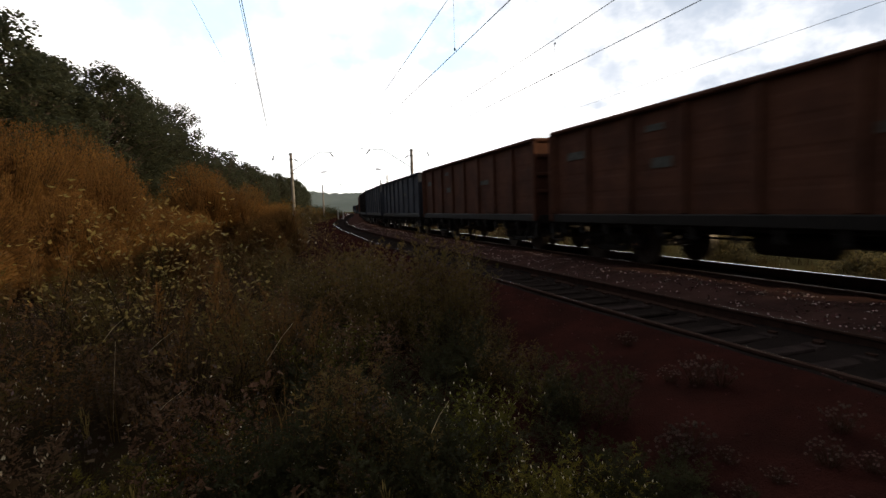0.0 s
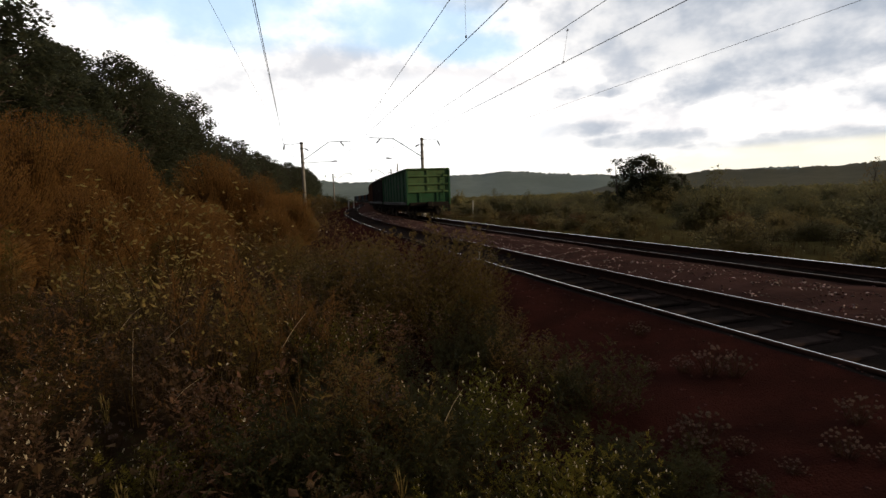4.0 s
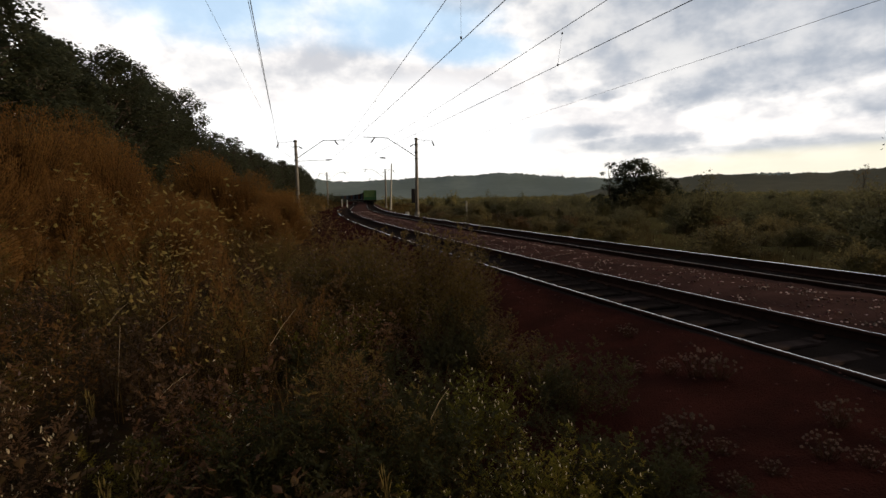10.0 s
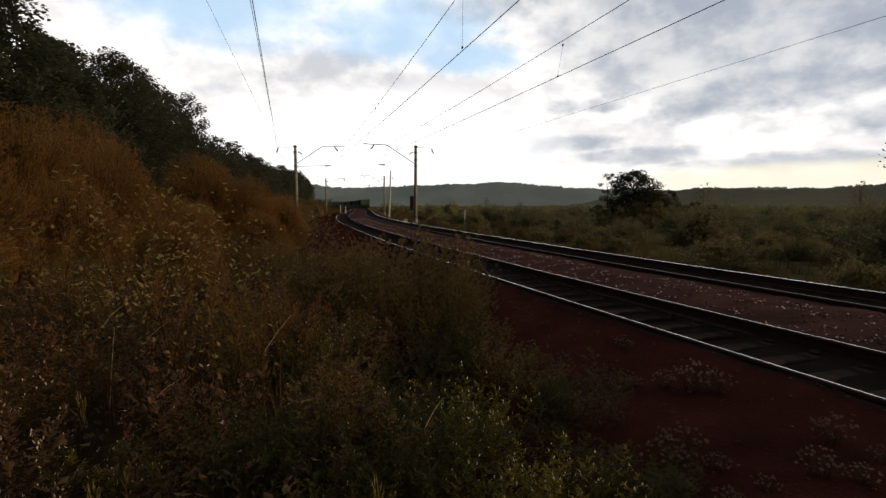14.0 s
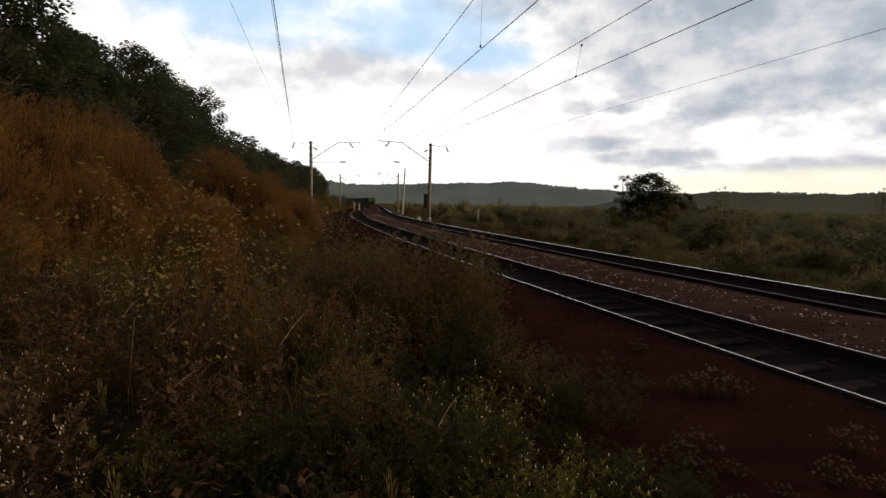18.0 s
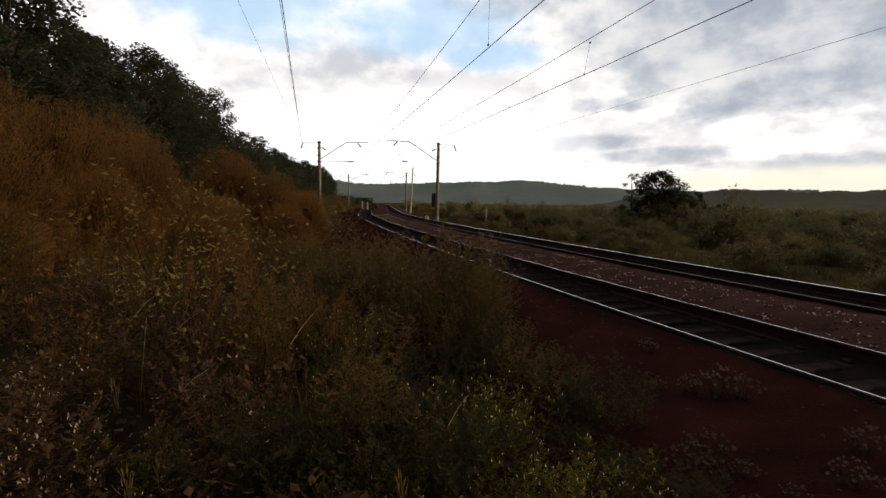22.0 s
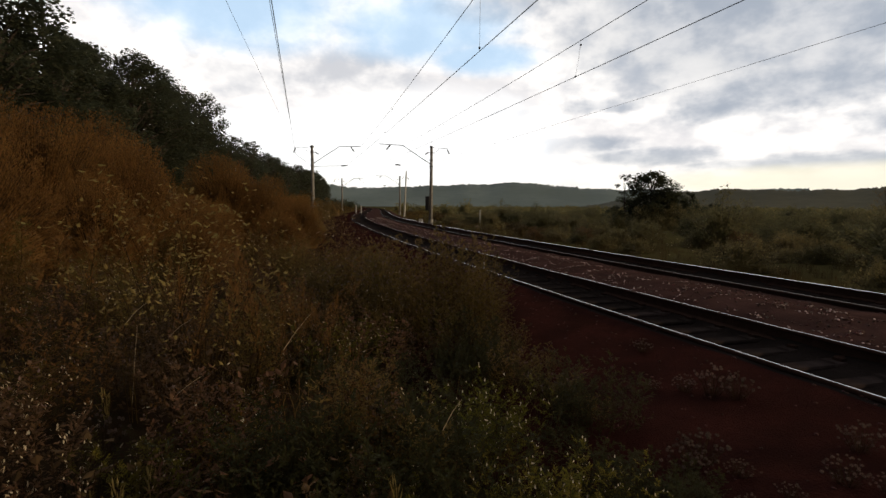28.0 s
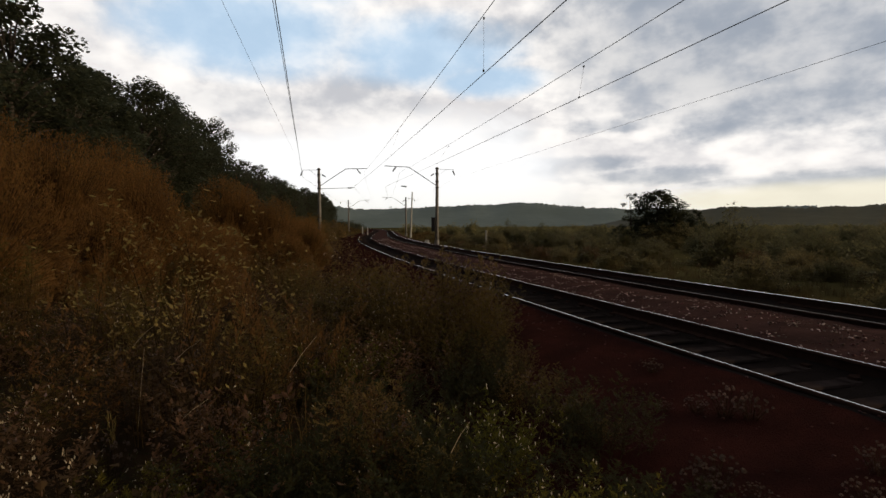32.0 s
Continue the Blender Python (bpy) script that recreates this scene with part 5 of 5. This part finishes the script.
    set_out(clump, [(-0.12, 7.1, 1.05, 1.08), (-0.50, 7.5, 0.98, 1.08), (0.16, 6.9, 0.94, 1.08), (-0.85, 7.0, 0.94, 1.05), (-0.55, 6.2, 0.76, 1.0), (0.22, 6.1, 0.70, 1.0), (0.45, 6.5, 0.76, 1.0), (-1.5, 8.6, 0.9, 1.0), (-2.1, 10.5, 0.9, 1.0), (-0.2, 5.5, 0.60, 1.0), (0.3, 5.2, 0.5, 0.95), (0.42, 4.6, 0.45, 0.9), (-1.25, 7.7, 0.9, 1.05), (0.62, 5.7, 0.4, 0.9),
                    (-0.3, 6.7, 0.92, 1.0), (0.05, 7.5, 1.0, 1.05), (0.34, 7.2, 0.86, 1.05), (-1.1, 6.5, 0.86, 1.0), (-1.6, 7.3, 0.92, 1.0), (-0.72, 6.6, 0.9, 1.0), (0.0, 6.3, 0.82, 1.0), (-1.9, 8.0, 0.95, 1.0), (-0.95, 8.0, 1.0, 1.0), (-1.4, 9.6, 0.95, 1.0)])
    brown = plant("rusty_weed", feather_soup(0.5, 9, 12, 8, 0.034, 0.014, 0.8, 0.3, 2, 0.02), (M_STALK, M_OLIVE, M_FLUFF), "low brown weed with seed tufts at the gravel's edge", "weed")
    tagged(brown, group="rusty weeds of the verge")
    set_out(brown, [(0.72, 4.15, 0.85, 1.0), (0.92, 4.3, 0.8, 0.9), (0.55, 4.8, 0.9, 1.0), (1.05, 4.0, 0.6, 0.9), (0.85, 5.1, 0.7, 0.9)])
    seed = plant("seed_head_weed", fluff_soup(0.28, 0.20, 32, 0.018), (M_STALK, M_SEED, M_FLUFF), "low dry weed with round fluffy pale seed heads on the gravel", "weed")
    tagged(seed, group="dry weeds on the gravel")
    set_out(seed, [(2.16, 4.3, 0.9, 1.1), (1.98, 4.42, 0.6, 0.9), (2.32, 4.2, 0.75, 1.1), (1.74, 4.5, 0.4, 0.8), (2.0, 5.5, 0.6, 0.9), (2.62, 3.3, 0.75, 1.0), (2.28, 2.95, 0.7, 0.9), (2.46, 2.85, 0.55, 0.8), (1.57, 3.25, 0.95, 0.9), (1.44, 3.15, 0.8, 0.9), (1.74, 3.1, 0.55, 0.7), (1.9, 2.85, 0.45, 0.7), (1.62, 2.75, 0.5, 0.7), (2.75, 3.05, 0.5, 0.7), (0.95, 4.55, 0.6, 0.8), (-2.3, 3.1, 0.8, 1.4), (-0.55, 3.45, 0.9, 1.9)], 0.0)
    bush = plant("yellowing_bush", shrub_soup(1.9, 0.9, 26, 8, 0.058, 0.45), (M_STALK, M_LIGHTLEAF), "leggy bush with small yellowing leaves", "bush")
    tagged(bush, group="yellowing bushes in the weeds")
    for i, (x, y, k) in enumerate(((-2.55, 4.2, 1.02), (-2.25, 4.3, 0.96), (-2.45, 4.8, 1.0), (-2.0, 3.8, 0.8), (-2.75, 4.6, 0.98))):
        m = pose(x, y, lift(x, y, -0.02), 0, 0, 93 * i) @ Matrix.Diagonal((k, k, k, 1))
        (copy_thing(bush, Matrix.Identity(4)) if i else bush).matrix_basis = m


def build_near_details():
    """Plants and loose stalks that stand out close to the path."""
    rust = plant("rusty_plume", plume_soup(1.55, 5, 150), (M_STALK, M_GOLD), "tall weed with a feathery rust-brown plume", "weed", ("stalk_tangle", "plume_spray"))
    tagged(rust, group="rusty plumes among the weeds")
    for i, (x, y, k) in enumerate(((-1.82, 3.75, 1.0), (-1.6, 4.1, 0.85), (-2.5, 5.2, 1.05), (-1.3, 4.6, 0.75), (-3.4, 4.6, 1.1))):
        m = pose(x, y, lift(x, y, -0.02), 0, 0, 71 * i) @ Matrix.Diagonal((k, k, k, 1))
        (copy_thing(rust, Matrix.Identity(4)) if i else rust).matrix_basis = m
    s = Soup()
    for k in range(26):
        a = RND.uniform(0, 6.28)
        p = Vector((RND.uniform(-0.4, 0.4), RND.uniform(-0.3, 0.3), RND.uniform(0.25, 0.62)))
        s.tube([Vector((p.x * 0.6, p.y * 0.6, 0)), p], 0.003, 3, 0, cap=False)
        add_leaf(s, p, a, RND.uniform(-1.2, -0.2), RND.uniform(0.07, 0.12), RND.uniform(0.05, 0.075), 1)
    broad = plant("broad_leaf_weed", s, (M_STALK, M_PINK), "withered weed with broad drooping pinkish-brown leaves", "weed")
    tagged(broad, group="withered broad-leaved weeds")
    set_out(broad, [(-1.9, 3.7, 1.0, 1.0), (-1.55, 3.6, 0.9, 1.0), (-0.95, 2.35, 0.7, 1.0), (-1.15, 2.2, 0.75, 0.9), (-0.58, 2.1, 0.75, 0.9), (-0.42, 2.2, 0.6, 0.9), (-2.05, 2.5, 0.8, 0.9)], 0.02)
    fill = plant("withered_weed", feather_soup(0.55, 9, 13, 8, 0.036, 0.016, 0.9, 0.28, 2, 0.02), (M_STALK, M_PINK, M_PALE), "low withered brown weed with pale seed tips", "weed")
    tagged(fill, group="withered weeds of the verge")
    set_out(fill, [(-1.75, 2.05, 0.8, 0.9), (-2.1, 2.2, 0.9, 0.9), (-2.35, 2.6, 1.0, 1.0), (-1.45, 2.0, 0.75, 0.8), (-2.7, 2.9, 1.0, 1.0), (-1.95, 1.85, 0.7, 0.8), (-2.5, 2.2, 0.9, 0.9), (-1.2, 1.95, 0.6, 0.8)])
    fill = plant("olive_weed", feather_soup(0.6, 9, 14, 9, 0.034, 0.012, 0.9, 0.26, 1, 0.018), (M_STALK, M_OLIVE, M_PALE), "low olive weed with pale seed tips", "weed")
    tagged(fill, group="olive weeds of the verge")
    set_out(fill, [(-1.6, 2.35, 0.8, 0.9), (-1.9, 2.75, 0.9, 0.9), (-0.75, 1.95, 0.55, 0.8), (-0.2, 2.05, 0.5, 0.8), (0.1, 2.1, 0.5, 0.8), (-2.9, 3.3, 1.0, 1.0), (-0.1, 2.75, 0.7, 0.9), (-0.8, 2.75, 0.75, 0.9)])
    spikes = Soup()
    for k in range(22):
        a = k * 2.39996
        add_leaf(spikes, Vector((RND.uniform(-0.02, 0.02), RND.uniform(-0.02, 0.02), 0.12 + 0.006 * k)), a, RND.uniform(0.5, 1.3), RND.uniform(0.05, 0.085), 0.012, 1)
    spikes.tube([(0, 0, 0), (0, 0, 0.25)], [0.004, 0.002], 4, 0, cap=False)
    spiky = plant("spiky_weed", spikes, (M_STALK, M_LIGHTLEAF), "small spiky weed with narrow yellow-green leaves", "weed")
    tagged(spiky, group="spiky weeds in the verge")
    set_out(spiky, [(-1.72, 2.38, 0.8, 1.8), (-1.62, 2.5, 0.65, 2.2), (-0.32, 2.32, 0.7, 2.3), (-2.35, 3.2, 0.7, 2.2)])
    for a, b in (((-2.66, 3.9, 0.58), (-2.48, 3.9, 0.76)), ((-2.28, 3.85, 0.5), (-2.06, 3.8, 0.66)), ((-1.36, 3.8, 0.42), (-1.15, 3.8, 0.70)), ((-2.5, 3.7, 0.0), (-2.46, 3.75, 0.62)), ((-0.1, 2.6, 0.35), (0.0, 2.6, 0.52)), ((-1.9, 3.2, 0.25), (-1.72, 3.25, 0.4))):
        ob = new("dry_stalk", Soup().tube([Vector(a), Vector(a).lerp(Vector(b), 0.5) + Vector((0, 0, 0.015)), Vector(b)], [0.0019, 0.0015, 0.0009], 5).mesh("dry_stalk", [M_PALE]))
        tagged(ob, "single bleached dry stalk leaning in the weeds", "stalk", "dry stalks in the weeds", "thing")


def build_right_side():
    """The brushy valley floor beyond the far track."""
    dull = [weed_soup(h, 6, 15, 0.13, 0.04, 0.6, pale=0.04, twig=0.25) for h in (0.8, 1.0, 1.3)]
    grass = [grass_soup(h, 34, 0.3) for h in (0.5, 0.7, 0.9)]

    def right(lo, hi):
        return lambda x, y, d, r: (d < -lo) & (d > -hi)

    stuff("grass", grass, spread_places(2200, (-10, 46, 4, 75), (0.6, 1.1), 21, right(7.4, 22)), [M_STALK, M_VALLEYGRASS], "long dry grass beyond the far track", "grass", 11)
    stuff("weeds", dull, spread_places(1000, (-10, 50, 4, 80), (0.6, 1.1), 22, right(8.2, 26)), [M_STALK, M_VALLEYGRASS, M_PALE], "rank brown-green weeds beyond the far track", "weeds", 12)
    near = [(dome_soup(1.7, 1.5, 110, 34, 0.14, 0.35), M_VALLEY, "brown-green shrub of the valley floor"), (dome_soup(2.3, 2.0, 130, 36, 0.16, 0.4), M_DUSK, "dark olive shrub of the valley floor"),
            (dome_soup(1.5, 1.2, 100, 32, 0.12, 0.4), M_AUTUMN, "rusty autumn shrub of the valley floor"), (dome_soup(2.2, 1.4, 110, 34, 0.15, 0.6), M_DUSK, "ragged dark shrub of the valley floor"), (dome_soup(1.3, 1.6, 100, 32, 0.13, 0.4), M_VALLEY, "low olive shrub of the valley floor")]
    r = random.Random(19)
    spots = {k: [] for k in range(len(near))}
    for k, n, lo, hi, size in ((0, 46, 9.5, 34, (0.6, 1.0)), (4, 34, 9.0, 26, (0.6, 1.0)), (2, 12, 9.5, 24, (0.6, 0.9)), (3, 60, 16, 62, (0.8, 1.25)), (1, 84, 19, 75, (0.8, 1.3)), (0, 46, 30, 75, (0.9, 1.3))):
        for _ in range(n):
            s = r.uniform(6, 105) if lo < 15 else r.uniform(-4, 110)
            off = r.uniform(lo, hi) + SPACING * 0.5
            x, y, _t = (float(v) for v in on_line(s, off))
            w = r.uniform(*size) * (1 + 0.20 * float(wave(np.array(x), np.array(y), 14.0, 91)))
            spots[k].append((x, y, w, r.uniform(0.85, 1.15)))
    spots[1] += [(24.0, 66.5, 1.3, 1.2), (27.0, 66.0, 1.35, 1.25), (30.0, 67.5, 1.3, 1.2), (33.5, 70, 1.3, 1.15), (37.0, 72, 1.3, 1.2), (31.5, 61, 1.2, 1.1), (40.5, 70, 1.3, 1.2), (44.5, 66, 1.25, 1.2), (47.0, 60, 1.3, 1.2), (43.0, 54, 1.25, 1.1), (39.0, 47.0, 1.2, 1.1)]
    for k, (soup, leaf, label) in enumerate(near):
        p = plant("valley_shrub", soup, (M_BARK, leaf), label, "shrub", ("stem_tangle", "foliage"))
        tagged(p, group="shrubs of the valley floor")
        set_out(p, spots[k], -0.1)
    big = [dome_soup(2.6, 3.2, 34, 12, 0.5, 0.4), dome_soup(3.2, 3.6, 38, 12, 0.55, 0.5), dome_soup(4.2, 2.4, 34, 12, 0.5, 0.5)]
    stuff("far_brush", big, spread_places(1000, (-30, 420, 108, 520), (0.6, 1.05), 26, right(13, 2000)), [M_BARK, M_BRUSH], "distant thickets of the valley", "thicket", 16)
    stuff("far_brush", big, spread_places(300, (10, 220, 60, 200), (0.6, 1.0), 29, right(70, 2000)), [M_BARK, M_DARKBRUSH], "dark thickets of the valley", "thicket", 19)
    stuff("far_brush", big, spread_places(420, (-140, -25, 190, 420), (0.6, 0.95), 27, lambda x, y, d, r: (d > 4) & (d < 40)), [M_BARK, M_OAK], "distant thickets beside the line", "thicket", 17)
    stuff("grass", grass, spread_places(1500, (-60, -4, 60, 200), (1.0, 1.8), 28, lambda x, y, d, r: ((d > 3) & (d < 12)) | ((d < -8) & (d > -20))), [M_STALK, M_DULL], "dry grass along the line", "grass", 18)

    wood, crown = tree_parts(8.4, 3.6, 0.2, 46, 190, 0.32, 0.12, 0.5)
    t = tagged(new("spreading_tree"), "dark spreading tree standing above the valley brush", "tree", kind="thing")
    part("trunk", wood, M_BARK, t)
    part("crown", crown, M_OAK, t)
    t.matrix_basis = pose(26.2, 70, lift(26.2, 70)) @ Matrix.Diagonal((1.1, 1.1, 0.96, 1))
    wood, crown = tree_parts(6.4, 1.7, 0.12, 20, 80, 0.28, 0.10, 0.45)
    t = tagged(new("small_tree"), "small dark tree among the valley brush", "tree", kind="thing")
    part("trunk", wood, M_BARK, t)
    part("crown", crown, M_OAK, t)
    t.matrix_basis = pose(35.8, 80, lift(35.8, 80))
    wood, crown = tree_parts(5.0, 2.4, 0.09, 30, 110, 0.28, 0.0, 0.5)
    t = tagged(new("thicket_tree"), "low bushy tree crowding round the spreading tree", "tree", "low trees round the spreading tree", "thing")
    part("trunk", wood, M_BARK, t)
    part("crown", crown, M_OAK, t)
    set_out(t, [(24.2, 69.0, 0.95, 1.0), (27.6, 68.5, 1.05, 1.0), (30.6, 70.5, 0.9, 1.0), (33.0, 72.5, 0.85, 1.0), (37.5, 76.0, 0.9, 1.0), (41.0, 78.0, 0.8, 1.0), (21.4, 70.5, 0.7, 1.0)], -0.1)
    wood, crown = tree_parts(8.2, 1.7, 0.1, 14, 44, 0.28, 0.35, 0.5)
    t = tagged(new("loose_tree"), "loose-crowned tree beside the spreading tree", "tree", kind="thing")
    part("trunk", wood, M_BARK, t)
    part("crown", crown, M_OAK, t)
    t.matrix_basis = pose(22.9, 70.5, lift(22.9, 70.5))
    wood, crown = tree_parts(8.6, 2.0, 0.08, 30, 9, 0.26, 0.35, 0.5)
    t = tagged(new("sparse_tree"), "thin nearly leafless tree on the valley floor", "tree", kind="thing")
    part("trunk", wood, M_BARK, t)
    part("crown", crown, M_DULL, t)
    t.matrix_basis = pose(73.5, 90, lift(73.5, 90))
    wood, crown = tree_parts(7.4, 2.3, 0.09, 60, 46, 0.19, 0.16, 0.5)
    t = tagged(new("young_tree"), "slender young tree with small loose leaves", "tree", kind="thing")
    part("trunk", wood, M_BARK, t)
    part("crown", crown, M_OAK, t)
    t.matrix_basis = pose(20.6, 21.5, lift(20.6, 21.5)) @ Matrix.Diagonal((0.72, 0.72, 1, 1))
    p = tagged(new("marker_post"), "short white marker post beside the line", "marker post", kind="thing")
    part("shaft", Soup().box(-0.09, -0.09, -0.3, 0.09, 0.09, 1.7, 0, 0.02), M_WHITE, p)
    part("cap", Soup().box(-0.11, -0.11, 1.7, 0.11, 0.11, 1.78, 0, 0.02), M_WHITE, p)
    p.matrix_basis = pose(2.65, 60, lift(2.65, 60, 0.3))
    for x in (-19.9, -18.9):
        copy_thing(p, pose(x, 100, lift(x, 100, -0.3)))
    p = tagged(new("cable_box"), "small pale cable box on the ballast shoulder", "cable box", kind="thing")
    part("case", Soup().box(-0.2, -0.15, 0, 0.2, 0.15, 0.32, 0, 0.03), M_WHITE, p)
    part("lid", Soup().box(-0.22, -0.17, 0.32, 0.22, 0.17, 0.37, 0, 0.02), M_WHITE, p)
    p.matrix_basis = pose(-4.1, 57, -0.42)
    p = tagged(new("gauge_peg"), "short pale peg standing beside the near rail", "peg", kind="thing")
    part("shaft", Soup().tube([(0, 0, -0.25), (0, 0, 0.12)], 0.018, 8), M_WHITE, p)
    part("cap", Soup().tube([(0, 0, 0.12), (0, 0, 0.15)], 0.026, 8), M_WHITE, p)
    p.matrix_basis = pose(*line_point(9.5, -0.55, 0.0))


def stone_soup():
    s = Soup()
    n = 5
    for ring, (z, r) in enumerate(((0.0, 0.75), (0.45, 1.0))):
        for k in range(n):
            a = 6.283 * (k + 0.5 * ring) / n
            q = r * RND.uniform(0.7, 1.15)
            s.v.append((q * math.cos(a), q * math.sin(a), z + RND.uniform(-0.15, 0.15)))
    s.v.append((0, 0, 0.85))
    for k in range(n):
        j = (k + 1) % n
        s.f += [(k, j, n + j, n + k), (n + k, n + j, 2 * n, 2 * n)]
        s.m += [0, 0]
    return s


def build_stones():
    protos = [stone_soup() for _ in range(6)]
    r = np.random.RandomState(4)

    def along(n, s0, s1, o0, o1, size):
        s, o = s0 + (s1 - s0) * r.uniform(0, 1, n) ** 1.4, r.uniform(o0, o1, n)
        x, y, t = on_line(s, 0)
        x, y = x + o * np.cos(t), y + o * np.sin(t)
        zz = np.interp(o, BED_OFF, BED_Z) + 0.018 * wave(x, y, 0.9, 8) + 0.02 * wave(x, y, 3.5, 9) - 0.002
        return list(zip(x, y, zz, r.uniform(*size, n), r.uniform(0, 6.28, n), r.uniform(-0.3, 0.3, n)))

    dark = along(5200, -4, 55, 1.2, 3.3, (0.010, 0.030))
    stuff("ballast_stones", protos, dark, [M_REDSTONE], "loose dark reddish stones of the ballast", "stones", 21)
    pale = [p for p in along(6500, -4, 60, 1.15, 2.85, (0.006, 0.022)) if wave(p[0], p[1], 1.1, 77) + 0.6 * wave(p[0], p[1], 4.0, 78) > -0.2]
    stuff("ballast_stones", protos, pale, [M_STONE], "pale broken stones scattered on the ballast heap", "stones", 23)
    places = along(3200, -4, 40, -4.2, -0.85, (0.007, 0.019))
    stuff("gravel_stones", protos, places, [M_REDSTONE], "loose reddish gravel of the shoulder", "stones", 22)


# ---------------------------------------------------------------- run: large structure
build_ground()
build_hills()
build_ballast()
build_track(0.0, CANT, 0.0, "near railway track with dark sleepers and shiny rails", M_RAILTOP, 0.007)
build_track(SPACING, 0.0, -0.016, "far railway track with dark sleepers and worn rails", M_DULLTOP, 0.024)
build_train()
build_overhead()
build_forest()
build_gold()
build_right_side()
build_weeds()
build_near_details()
build_stones()

motions()
